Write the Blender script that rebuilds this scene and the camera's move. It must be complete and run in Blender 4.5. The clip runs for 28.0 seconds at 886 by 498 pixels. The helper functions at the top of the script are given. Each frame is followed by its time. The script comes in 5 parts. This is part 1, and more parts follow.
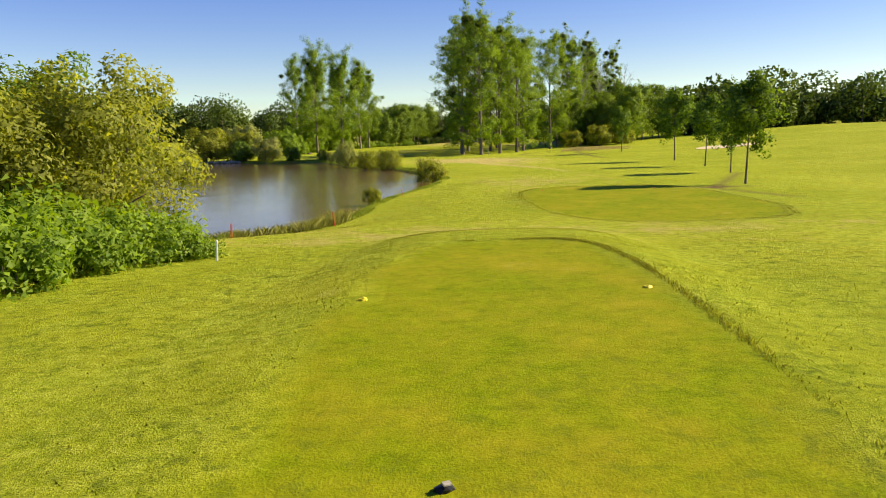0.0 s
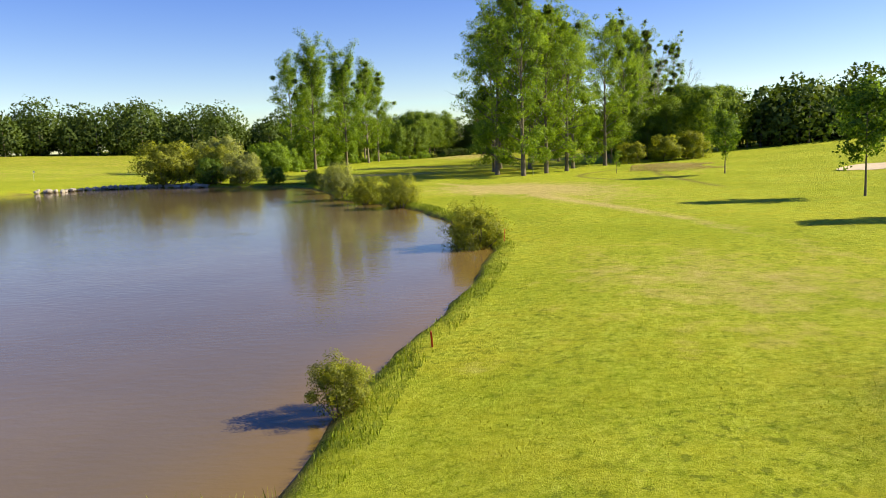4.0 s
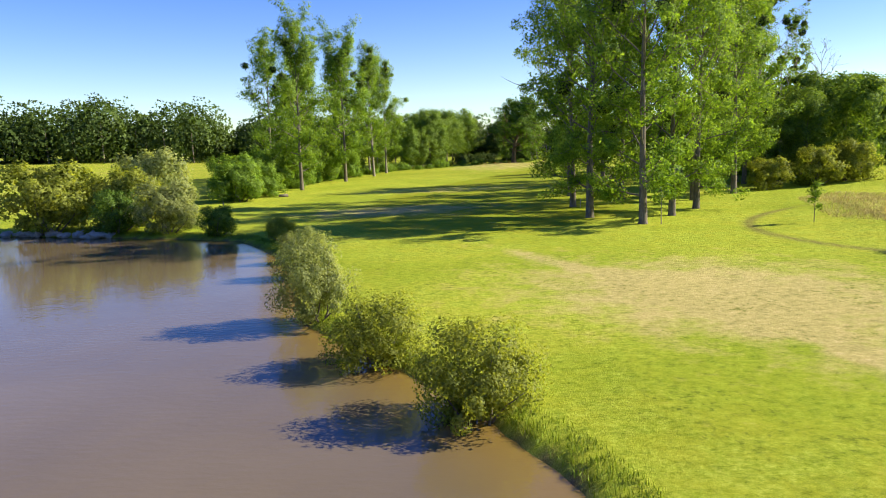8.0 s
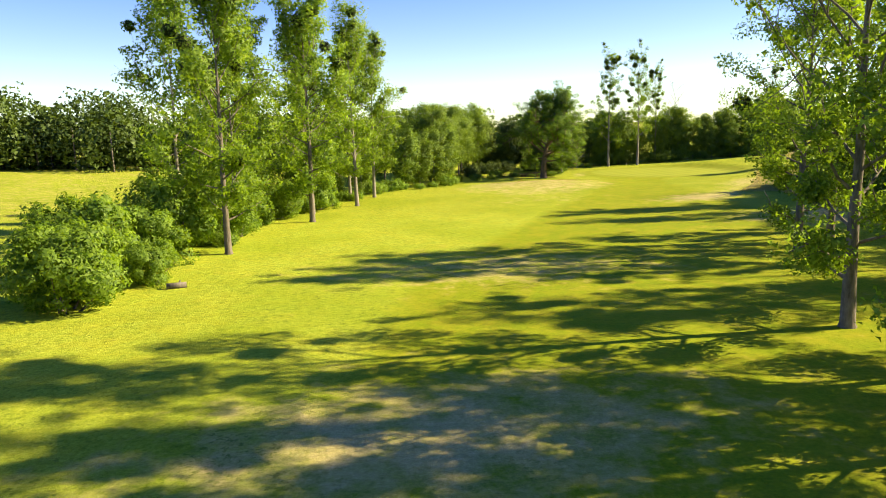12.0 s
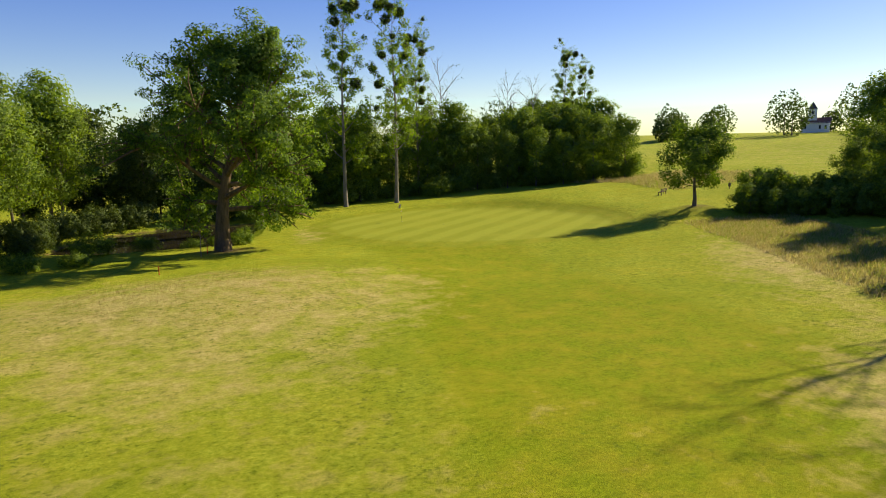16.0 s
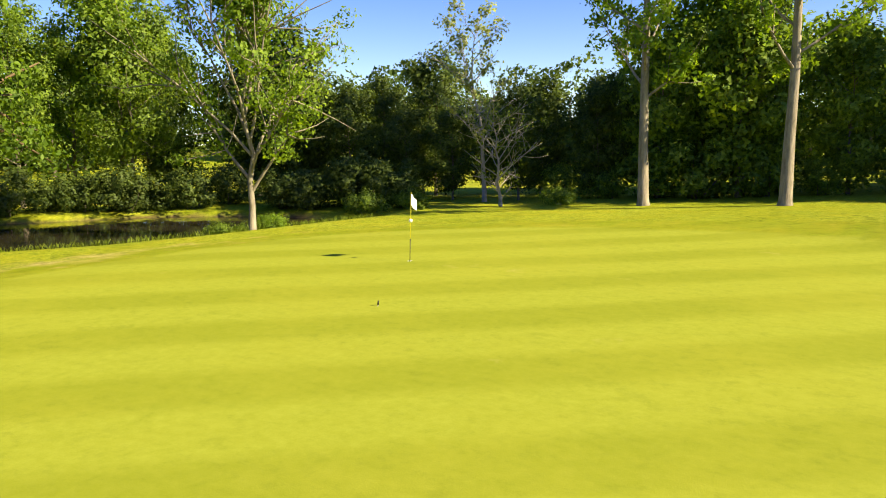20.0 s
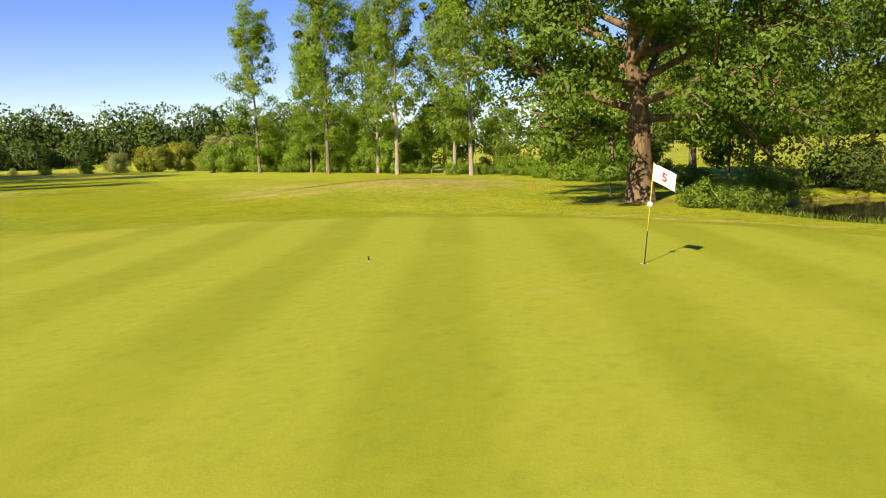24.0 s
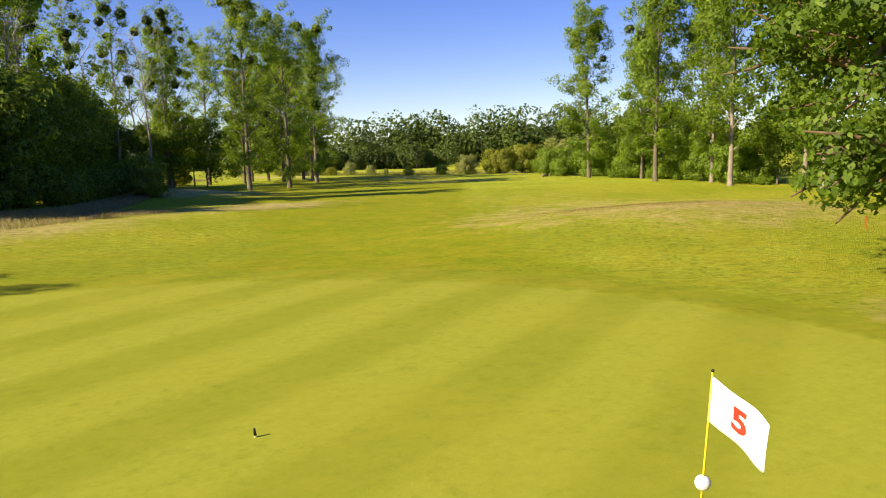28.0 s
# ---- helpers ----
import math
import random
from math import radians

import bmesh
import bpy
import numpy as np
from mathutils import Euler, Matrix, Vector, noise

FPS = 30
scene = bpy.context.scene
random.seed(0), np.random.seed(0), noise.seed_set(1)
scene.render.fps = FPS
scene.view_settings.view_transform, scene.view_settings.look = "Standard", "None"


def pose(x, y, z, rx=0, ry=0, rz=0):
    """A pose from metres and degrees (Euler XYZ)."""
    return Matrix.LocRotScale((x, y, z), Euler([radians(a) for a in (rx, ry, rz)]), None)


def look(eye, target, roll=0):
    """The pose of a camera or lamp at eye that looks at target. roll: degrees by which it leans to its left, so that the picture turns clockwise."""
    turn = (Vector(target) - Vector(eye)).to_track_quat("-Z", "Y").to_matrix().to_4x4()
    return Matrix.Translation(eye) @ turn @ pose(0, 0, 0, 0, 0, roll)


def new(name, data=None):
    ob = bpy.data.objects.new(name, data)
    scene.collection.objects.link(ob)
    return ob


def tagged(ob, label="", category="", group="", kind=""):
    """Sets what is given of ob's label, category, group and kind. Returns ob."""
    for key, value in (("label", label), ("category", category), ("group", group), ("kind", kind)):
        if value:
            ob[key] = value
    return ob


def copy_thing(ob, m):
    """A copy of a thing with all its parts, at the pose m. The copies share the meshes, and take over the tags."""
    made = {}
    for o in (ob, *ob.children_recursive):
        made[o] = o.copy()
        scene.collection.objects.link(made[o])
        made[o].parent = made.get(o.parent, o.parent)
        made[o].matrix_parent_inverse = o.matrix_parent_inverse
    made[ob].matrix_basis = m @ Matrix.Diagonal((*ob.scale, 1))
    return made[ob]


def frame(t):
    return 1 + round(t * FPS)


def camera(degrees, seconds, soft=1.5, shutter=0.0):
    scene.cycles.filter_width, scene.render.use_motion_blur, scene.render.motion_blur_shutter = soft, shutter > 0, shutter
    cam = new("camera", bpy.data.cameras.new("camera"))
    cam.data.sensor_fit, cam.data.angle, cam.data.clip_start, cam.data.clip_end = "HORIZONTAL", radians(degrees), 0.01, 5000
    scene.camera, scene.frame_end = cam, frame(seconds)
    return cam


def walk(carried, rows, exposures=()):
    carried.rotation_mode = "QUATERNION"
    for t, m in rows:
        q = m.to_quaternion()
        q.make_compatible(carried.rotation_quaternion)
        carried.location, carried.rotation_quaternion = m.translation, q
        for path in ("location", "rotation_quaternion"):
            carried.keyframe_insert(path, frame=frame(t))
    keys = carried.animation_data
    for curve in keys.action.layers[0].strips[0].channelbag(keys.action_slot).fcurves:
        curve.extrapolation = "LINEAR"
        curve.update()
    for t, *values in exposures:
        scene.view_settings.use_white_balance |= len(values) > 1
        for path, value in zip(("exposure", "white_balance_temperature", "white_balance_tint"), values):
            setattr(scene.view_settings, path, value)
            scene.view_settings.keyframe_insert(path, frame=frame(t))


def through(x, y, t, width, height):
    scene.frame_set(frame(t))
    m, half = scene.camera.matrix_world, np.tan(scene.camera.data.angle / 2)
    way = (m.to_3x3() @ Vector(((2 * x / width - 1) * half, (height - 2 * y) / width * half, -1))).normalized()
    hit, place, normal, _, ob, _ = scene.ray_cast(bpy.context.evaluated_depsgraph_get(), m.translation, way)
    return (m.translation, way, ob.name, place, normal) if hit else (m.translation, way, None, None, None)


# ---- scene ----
cam = camera(64.7, 28.0, 1.0)
PATH = [
    (0, (-0.716, 2.427, 5.26), (-0.657, 4.399, 4.934), -1.7),
    (0.5, (-0.652, 5.64, 5.187), (-0.597, 7.612, 4.86), -1.8),
    (1, (-0.497, 9.329, 5.17), (-0.454, 11.302, 4.844), -1.9),
    (1.5, (-0.428, 13.678, 5.107), (-0.395, 15.652, 4.784), -1.9),
    (2, (-0.515, 19.005, 5.184), (-0.488, 20.98, 4.868), -2.0),
    (2.5, (-0.72, 24.924, 5.464), (-0.695, 26.899, 5.15), -2.1),
    (3, (-1.094, 30.879, 5.87), (-1.07, 32.855, 5.563), -2.0),
    (3.5, (-1.549, 35.899, 6.145), (-1.525, 37.875, 5.842), -1.9),
    (5.5, (-3.318, 51.047, 6.834), (-3.303, 53.023, 6.532), -2.1),
    (6, (-3.682, 57.103, 7.14), (-3.669, 59.079, 6.833), -2.2),
    (6.5, (-4.188, 64.398, 7.501), (-4.174, 66.375, 7.196), -2.2),
    (7, (-4.618, 71.791, 7.914), (-4.607, 73.767, 7.606), -2.2),
    (7.5, (-5.356, 79.696, 8.405), (-5.347, 81.672, 8.096), -2.1),
    (8, (-6.442, 87.583, 8.907), (-6.431, 89.559, 8.597), -2.0),
    (8.5, (-7.356, 93.923, 9.327), (-7.346, 95.898, 9.013), -2.1),
    (9, (-8.156, 99.835, 9.734), (-8.149, 101.81, 9.42), -2.1),
    (9.5, (-9.051, 105.392, 10.173), (-9.041, 107.367, 9.855), -2.0),
    (10, (-9.686, 111.862, 10.659), (-9.675, 113.836, 10.335), -1.9),
    (10.5, (-10.159, 119.029, 11.173), (-10.147, 121.002, 10.845), -1.6),
    (11, (-10.981, 126.947, 11.624), (-10.964, 128.919, 11.292), -1.6),
    (11.5, (-11.706, 136.48, 11.967), (-11.677, 138.452, 11.635), -1.6),
    (12, (-12.509, 146.623, 12.193), (-12.431, 148.593, 11.859), -1.5),
    (12.5, (-12.954, 157.743, 12.288), (-12.752, 159.704, 11.955), -1.6),
    (13, (-13.16, 170.473, 12.242), (-12.81, 172.414, 11.911), -1.3),
    (13.5, (-12.695, 182.552, 12.065), (-12.191, 184.46, 11.737), -1.3),
    (15.5, (0.404, 233.238, 10.824), (1.336, 234.98, 10.517), -1.1),
    (16, (5.613, 244.506, 10.264), (6.55, 246.247, 9.964), -1.0),
    (16.5, (11.137, 255.905, 9.442), (12.076, 257.646, 9.144), -1.1),
    (17, (16.139, 265.386, 8.489), (17.065, 267.133, 8.189), -0.9),
    (17.5, (21.738, 273.041, 7.628), (22.6, 274.822, 7.335), -1.0),
    (18, (27.418, 279.121, 6.824), (28.108, 280.976, 6.536), -1.1),
    (18.5, (33.854, 284.182, 6.109), (34.252, 286.121, 5.823), -1.5),
    (19, (41.462, 289.529, 5.483), (41.461, 291.508, 5.197), -1.1),
    (19.5, (47.646, 295.521, 4.94), (47.216, 297.454, 4.656), -1.0),
    (20, (52.445, 301.525, 4.486), (51.517, 303.273, 4.203), -0.9),
    (20.5, (55.95, 306.605, 4.14), (54.568, 308.023, 3.855), -0.8),
    (21, (58.094, 311.184, 3.853), (56.37, 312.158, 3.568), -0.6),
    (21.5, (59.106, 315.205, 3.654), (57.191, 315.704, 3.369), -0.6),
    (22, (58.85, 318.633, 3.496), (56.871, 318.688, 3.215), -0.8),
    (22.5, (58.66, 321.314, 3.417), (56.709, 320.969, 3.143), -0.9),
    (24.5, (54.058, 327.115, 3.374), (52.648, 325.722, 3.107), -1.3),
    (25, (52.482, 327.661, 3.334), (51.253, 326.105, 3.071), -1.2),
    (25.5, (51.493, 328.311, 3.386), (50.453, 326.623, 3.127), -1.2),
    (26, (50.161, 328.489, 3.372), (49.28, 326.712, 3.116), -1.2),
    (26.5, (48.993, 328.556, 3.35), (48.197, 326.739, 3.095), -1.2),
    (27, (47.889, 328.127, 3.497), (47.099, 326.308, 3.241), -1.2),
    (27.5, (46.565, 326.907, 4.064), (45.779, 325.086, 3.806), -1.3),
    (28, (44.846, 324.707, 4.739), (44.064, 322.884, 4.482), -1.4),
]
EXPOSE = [(0.0, 0.87, 7100, 10), (3.0, 0.92, 6900, 10), (6.0, 1.0, 5950, 10), (8.0, 1.1, 5900, 12), (10.0, 1.36, 5950, 15), (11.0, 1.62, 6300, 12), (12.0, 1.45, 6800, 12), (13.0, 1.22, 7000, 11), (16.0, 0.64, 6700, 10), (17.0, 0.78, 6600, 6), (18.0, 0.95, 6800, 4), (20.0, 1.4, 7000, 9), (22.5, 1.25, 6600, 10), (25.0, 0.93, 6800, 19), (28.0, 0.93, 6700, 19)]
walk(cam, [(t, look(eye, target, roll)) for t, eye, target, roll in PATH], EXPOSE)

# ---- light ----
SUN_TO = Vector((1.0, 0.10, 0.62)).normalized()      # towards the sun
world = bpy.data.worlds.new("sky")
scene.world = world
world.use_nodes = True
wn = world.node_tree.nodes
sky = wn.new("ShaderNodeTexSky")
sky.sky_type, sky.sun_disc = "NISHITA", False
sky.sun_elevation = math.asin(SUN_TO.z)
sky.sun_rotation = math.atan2(SUN_TO.x, SUN_TO.y)
sky.altitude, sky.air_density, sky.dust_density, sky.ozone_density = 50, 1.0, 0.2, 3.0
wn["Background"].inputs["Strength"].default_value = 0.125
tone = wn.new("ShaderNodeHueSaturation")
tone.inputs["Hue"].default_value, tone.inputs["Saturation"].default_value = 0.532, 1.52
haze = wn.new("ShaderNodeGamma")
haze.inputs["Gamma"].default_value = 0.8
world.node_tree.links.new(sky.outputs[0], haze.inputs["Color"])
world.node_tree.links.new(haze.outputs[0], tone.inputs["Color"])
world.node_tree.links.new(tone.outputs[0], wn["Background"].inputs["Color"])
sun = new("sun", bpy.data.lights.new("sun", "SUN"))
sun.data.energy, sun.data.angle, sun.data.color = 5.0, radians(0.6), (1.0, 0.88, 0.60)
sun.matrix_world = look((0, 0, 60), Vector((0, 0, 60)) - SUN_TO)

# ---- materials ----


def material(name, rough=0.8, spec=0.3):
    m = bpy.data.materials.new(name)
    m.use_nodes = True
    b = m.node_tree.nodes["Principled BSDF"]
    b.inputs["Roughness"].default_value = rough
    b.inputs["Specular IOR Level"].default_value = spec
    return m, m.node_tree.nodes, m.node_tree.links, b


def noise_tex(nodes, links, scale, detail=4.0, rough=0.6, coord=None):
    t = nodes.new("ShaderNodeTexNoise")
    t.inputs["Scale"].default_value, t.inputs["Detail"].default_value, t.inputs["Roughness"].default_value = scale, detail, rough
    if coord is not None:
        links.new(coord, t.inputs["Vector"])
    return t.outputs["Fac"]


def ramp(nodes, links, fac, stops):
    r = nodes.new("ShaderNodeValToRGB")
    while len(r.color_ramp.elements) < len(stops):
        r.color_ramp.elements.new(0.5)
    for e, (p, c) in zip(r.color_ramp.elements, stops):
        e.position, e.color = p, (*c, 1) if len(c) == 3 else c
    links.new(fac, r.inputs[0])
    return r.outputs[0]


def mixed(nodes, links, fac, a, b, mode="MIX"):
    x = nodes.new("ShaderNodeMix")
    x.data_type, x.blend_type = "RGBA", mode
    for sock, v in ((0, fac), (6, a), (7, b)):
        if isinstance(v, (int, float)):
            x.inputs[sock].default_value = v
        elif isinstance(v, tuple):
            x.inputs[sock].default_value = (*v, 1)
        else:
            links.new(v, x.inputs[sock])
    return x.outputs[2]


def sums(nodes, links, op, a, b):
    x = nodes.new("ShaderNodeMath")
    x.operation = op
    for sock, v in ((0, a), (1, b)):
        if isinstance(v, (int, float)):
            x.inputs[sock].default_value = v
        else:
            links.new(v, x.inputs[sock])
    return x.outputs[0]


def bumped(nodes, links, bsdf, fac, strength, distance):
    b = nodes.new("ShaderNodeBump")
    b.inputs["Strength"].default_value, b.inputs["Distance"].default_value = strength, distance
    links.new(fac, b.inputs["Height"])
    links.new(b.outputs[0], bsdf.inputs["Normal"])


def plain(name, colour, rough=0.6, vary=0.25, scale=6.0, metal=0.0, bump=0.0):
    """A plain painted or natural surface, with soft stains at two scales."""
    m, n, l, b = material(name, rough)
    co = n.new("ShaderNodeTexCoord").outputs["Object"]
    f = sums(n, l, "MULTIPLY", noise_tex(n, l, scale, 5, 0.65, co), noise_tex(n, l, scale * 7, 3, 0.6, co))
    dark = tuple(c * (1 - vary) for c in colour)
    light = tuple(min(1.0, c * (1 + vary * 0.6)) for c in colour)
    l.new(ramp(n, l, f, [(0.12, dark), (0.42, light)]), b.inputs["Base Color"])
    b.inputs["Metallic"].default_value = metal
    if bump:
        bumped(n, l, b, f, 0.6, bump)
    return m


def leaf_material(name, low, high, through=0.54):
    """Leaves: each one a little different in tone, with light passing through."""
    m = bpy.data.materials.new(name)
    m.use_nodes = True
    n, l = m.node_tree.nodes, m.node_tree.links
    n.clear()
    out = n.new("ShaderNodeOutputMaterial")
    rnd = n.new("ShaderNodeNewGeometry").outputs["Random Per Island"]
    tree = n.new("ShaderNodeObjectInfo").outputs["Random"]
    col = ramp(n, l, rnd, [(0.0, low), (0.55, tuple((a + b) / 2 for a, b in zip(low, high))), (1.0, high)])
    col = mixed(n, l, sums(n, l, "MULTIPLY", tree, 0.35), col, tuple(0.55 * c for c in high))
    dif, tra, glo = n.new("ShaderNodeBsdfDiffuse"), n.new("ShaderNodeBsdfTranslucent"), n.new("ShaderNodeBsdfGlossy")
    l.new(col, dif.inputs[0])
    l.new(mixed(n, l, 1.0, col, (1.0, 0.95, 0.45), "MULTIPLY"), tra.inputs[0])
    glo.inputs["Roughness"].default_value = 0.65
    a, b = n.new("ShaderNodeMixShader"), n.new("ShaderNodeMixShader")
    a.inputs[0].default_value, b.inputs[0].default_value = through, 0.02
    l.new(dif.outputs[0], a.inputs[1]), l.new(tra.outputs[0], a.inputs[2])
    l.new(a.outputs[0], b.inputs[1]), l.new(glo.outputs[0], b.inputs[2])
    l.new(b.outputs[0], out.inputs[0])
    return m


def bark_material(name, dark, light, scale=5.0):
    m, n, l, b = material(name, 0.9, 0.15)
    co = n.new("ShaderNodeTexCoord").outputs["Object"]
    mp = n.new("ShaderNodeMapping")
    mp.inputs["Scale"].default_value = (1, 1, 0.22)
    l.new(co, mp.inputs[0])
    f = noise_tex(n, l, scale, 6, 0.7, mp.outputs[0])
    big = noise_tex(n, l, 0.9, 3, 0.6, co)
    c = ramp(n, l, f, [(0.32, dark), (0.68, light)])
    l.new(mixed(n, l, sums(n, l, "MULTIPLY", big, 0.5), c, (0.10, 0.105, 0.05)), b.inputs["Base Color"])
    bumped(n, l, b, f, 0.9, 0.05)
    return m


M_LEAF_POPLAR = leaf_material("poplar_leaves", (0.105, 0.195, 0.011), (0.36, 0.52, 0.038), 0.6)
M_LEAF_OAK = leaf_material("oak_leaves", (0.06, 0.13, 0.009), (0.24, 0.38, 0.028), 0.6)
M_LEAF_WOOD = leaf_material("wood_leaves", (0.07, 0.145, 0.01), (0.29, 0.41, 0.034))
M_LEAF_WILLOW = leaf_material("willow_leaves", (0.21, 0.26, 0.07), (0.52, 0.57, 0.18), 0.66)
M_LEAF_GOLD = leaf_material("yellowish_willow_leaves", (0.18, 0.22, 0.016), (0.49, 0.53, 0.058), 0.66)
M_LEAF_BRIGHT = leaf_material("bright_leaves", (0.105, 0.21, 0.01), (0.34, 0.49, 0.032), 0.6)
M_LEAF_FAR = leaf_material("distant_leaves", (0.045, 0.088, 0.012), (0.135, 0.20, 0.028), 0.35)
# Olive leaves darkened to carry the shade behind the pool in their colour.
M_LEAF_SHADE = leaf_material("shade_darkened_olive_leaves", (0.035, 0.07, 0.008), (0.13, 0.18, 0.022), 0.4)
M_MISTLETOE = leaf_material("mistletoe_leaves", (0.03, 0.05, 0.012), (0.09, 0.11, 0.022), 0.2)
M_REED = leaf_material("reed_blades", (0.26, 0.31, 0.03), (0.58, 0.58, 0.12), 0.6)
M_TALL = leaf_material("lush_grass_blades", (0.16, 0.25, 0.012), (0.40, 0.52, 0.03), 0.5)
M_HAY = leaf_material("dry_grass_blades", (0.46, 0.39, 0.17), (0.72, 0.64, 0.34), 0.6)
M_SEED = leaf_material("seed_stalks", (0.22, 0.13, 0.035), (0.45, 0.29, 0.09), 0.4)
M_BARK = bark_material("grey_brown_bark", (0.08, 0.06, 0.045), (0.27, 0.22, 0.17))
M_BARK_PALE = bark_material("pale_bark", (0.16, 0.13, 0.10), (0.42, 0.355, 0.28))
M_BARK_OAK = bark_material("oak_bark", (0.06, 0.038, 0.025), (0.27, 0.17, 0.10), 3.5)
M_TWIG = plain("dead_twigs", (0.33, 0.29, 0.24), 0.9, 0.3)


def ground_material():
    """Mown turf: rough, fairway, green and scorched patches, mixed by where the mowers have been."""
    m, n, l, b = material("turf", 1.0, 0.05)
    co = n.new("ShaderNodeTexCoord").outputs["Object"]

    def mask(name):
        a = n.new("ShaderNodeAttribute")
        a.attribute_name = name
        return a.outputs["Fac"]

    big = noise_tex(n, l, 0.07, 5, 0.6, co)
    mid = noise_tex(n, l, 0.55, 6, 0.68, co)
    fine = noise_tex(n, l, 5.5, 6, 0.75, co)
    blade = noise_tex(n, l, 38.0, 3, 0.7, co)
    lie = n.new("ShaderNodeMapping")
    lie.inputs["Scale"].default_value = (0.8, 1.15, 1)
    l.new(co, lie.inputs[0])
    clump = noise_tex(n, l, 2.3, 10, 0.80, lie.outputs[0])
    tufts = sums(n, l, "ADD", sums(n, l, "MULTIPLY", fine, 0.6), sums(n, l, "MULTIPLY", blade, 0.4))
    # rough: uneven tufts with straw in them, shade painted into their hollows
    rough = ramp(n, l, tufts, [(0.36, (0.132, 0.162, 0.008)), (0.47, (0.278, 0.340, 0.020)), (0.60, (0.43, 0.455, 0.055))])
    rough = mixed(n, l, ramp(n, l, mid, [(0.40, (0, 0, 0)), (0.66, (0.7, 0.7, 0.7))]), rough, (0.37, 0.358, 0.022))
    rough = mixed(n, l, ramp(n, l, big, [(0.42, (0, 0, 0)), (0.62, (0.5, 0.5, 0.5))]), rough, (0.215, 0.285, 0.010))
    # fairway and tee: short and even, yellow where it dries
    fair = ramp(n, l, tufts, [(0.38, (0.122, 0.162, 0.003)), (0.62, (0.228, 0.282, 0.006))])
    fair = mixed(n, l, ramp(n, l, mid, [(0.38, (0, 0, 0)), (0.66, (0.75, 0.75, 0.75))]), fair, (0.30, 0.265, 0.014))
    # putting green: very fine, striped by the mower
    wave = n.new("ShaderNodeTexWave")
    wave.wave_type, wave.bands_direction, wave.wave_profile = "BANDS", "X", "SIN"
    wave.inputs["Scale"].default_value, wave.inputs["Distortion"].default_value = 0.0898, 0.9
    wave.inputs["Detail"].default_value, wave.inputs["Detail Scale"].default_value = 2.0, 1.0
    turn = n.new("ShaderNodeMapping")
    turn.inputs["Rotation"].default_value = (0, 0, radians(54))
    l.new(co, turn.inputs[0]), l.new(turn.outputs[0], wave.inputs[0])
    stripes = ramp(n, l, wave.outputs["Fac"], [(0.22, (0.246, 0.270, 0.023)), (0.70, (0.298, 0.322, 0.033))])
    putt = mixed(n, l, ramp(n, l, tufts, [(0.40, (0, 0, 0)), (0.62, (0.35, 0.35, 0.35))]), stripes, (0.175, 0.21, 0.005))
    putt = mixed(n, l, ramp(n, l, noise_tex(n, l, 0.22, 5, 0.6, co), [(0.44, (0, 0, 0)), (0.68, (0.5, 0.5, 0.5))]), putt, (0.30, 0.305, 0.028))
    straw = ramp(n, l, tufts, [(0.36, (0.34, 0.265, 0.085)), (0.64, (0.58, 0.475, 0.18))])
    earth = ramp(n, l, tufts, [(0.36, (0.07, 0.045, 0.02)), (0.64, (0.20, 0.14, 0.07))])
    rough = mixed(n, l, mask("worn"), rough, mixed(n, l, 1.0, rough, (0.90, 0.88, 0.80), "MULTIPLY"))
    col = mixed(n, l, mask("fairway"), rough, fair)
    col = mixed(n, l, mask("green"), col, putt)
    edge = sums(n, l, "ADD", mask("dry"), sums(n, l, "MULTIPLY", sums(n, l, "SUBTRACT", mid, 0.5), 1.6))
    dryness = ramp(n, l, edge, [(0.25, (0, 0, 0)), (0.80, (0.92, 0.92, 0.92))])
    col = mixed(n, l, dryness, col, straw)
    uneven = ramp(n, l, clump, [(0.36, (0.45, 0.52, 0.40)), (0.455, (0.90, 0.93, 0.86)), (0.53, (1.03, 1.02, 1.0)), (0.64, (1.24, 1.20, 1.5))])
    uneven = mixed(n, l, 0.3, uneven, ramp(n, l, blade, [(0.36, (0.5, 0.55, 0.5)), (0.62, (1.4, 1.35, 1.4))]), "MULTIPLY")
    long = sums(n, l, "SUBTRACT", 1.0, sums(n, l, "MAXIMUM", sums(n, l, "MULTIPLY", mask("green"), 0.75), sums(n, l, "MULTIPLY", mask("fairway"), 0.45)))
    col = mixed(n, l, sums(n, l, "MULTIPLY", long, 0.85), col, mixed(n, l, 1.0, col, uneven, "MULTIPLY"))
    speck = noise_tex(n, l, 3.1, 4, 0.7, co)
    speck = sums(n, l, "MULTIPLY", ramp(n, l, speck, [(0.55, (0, 0, 0)), (0.63, (1, 1, 1))]), ramp(n, l, noise_tex(n, l, 0.16, 4, 0.6, co), [(0.42, (0, 0, 0)), (0.60, (0.75, 0.75, 0.75))]))
    col = mixed(n, l, sums(n, l, "MULTIPLY", speck, long), col, (0.115, 0.15, 0.012))
    # Bare earth, and the painted shadow line of the first tee's step.
    col = mixed(n, l, mask("soil_and_shade"), col, earth)
    l.new(col, b.inputs["Base Color"])
    short = sums(n, l, "SUBTRACT", 1.0, sums(n, l, "MULTIPLY", sums(n, l, "MAXIMUM", mask("green"), sums(n, l, "MULTIPLY", mask("fairway"), 0.7)), 0.93))
    bumped(n, l, b, sums(n, l, "MULTIPLY", sums(n, l, "ADD", tufts, sums(n, l, "MULTIPLY", mid, 0.5)), short), 1.0, 0.09)
    return m


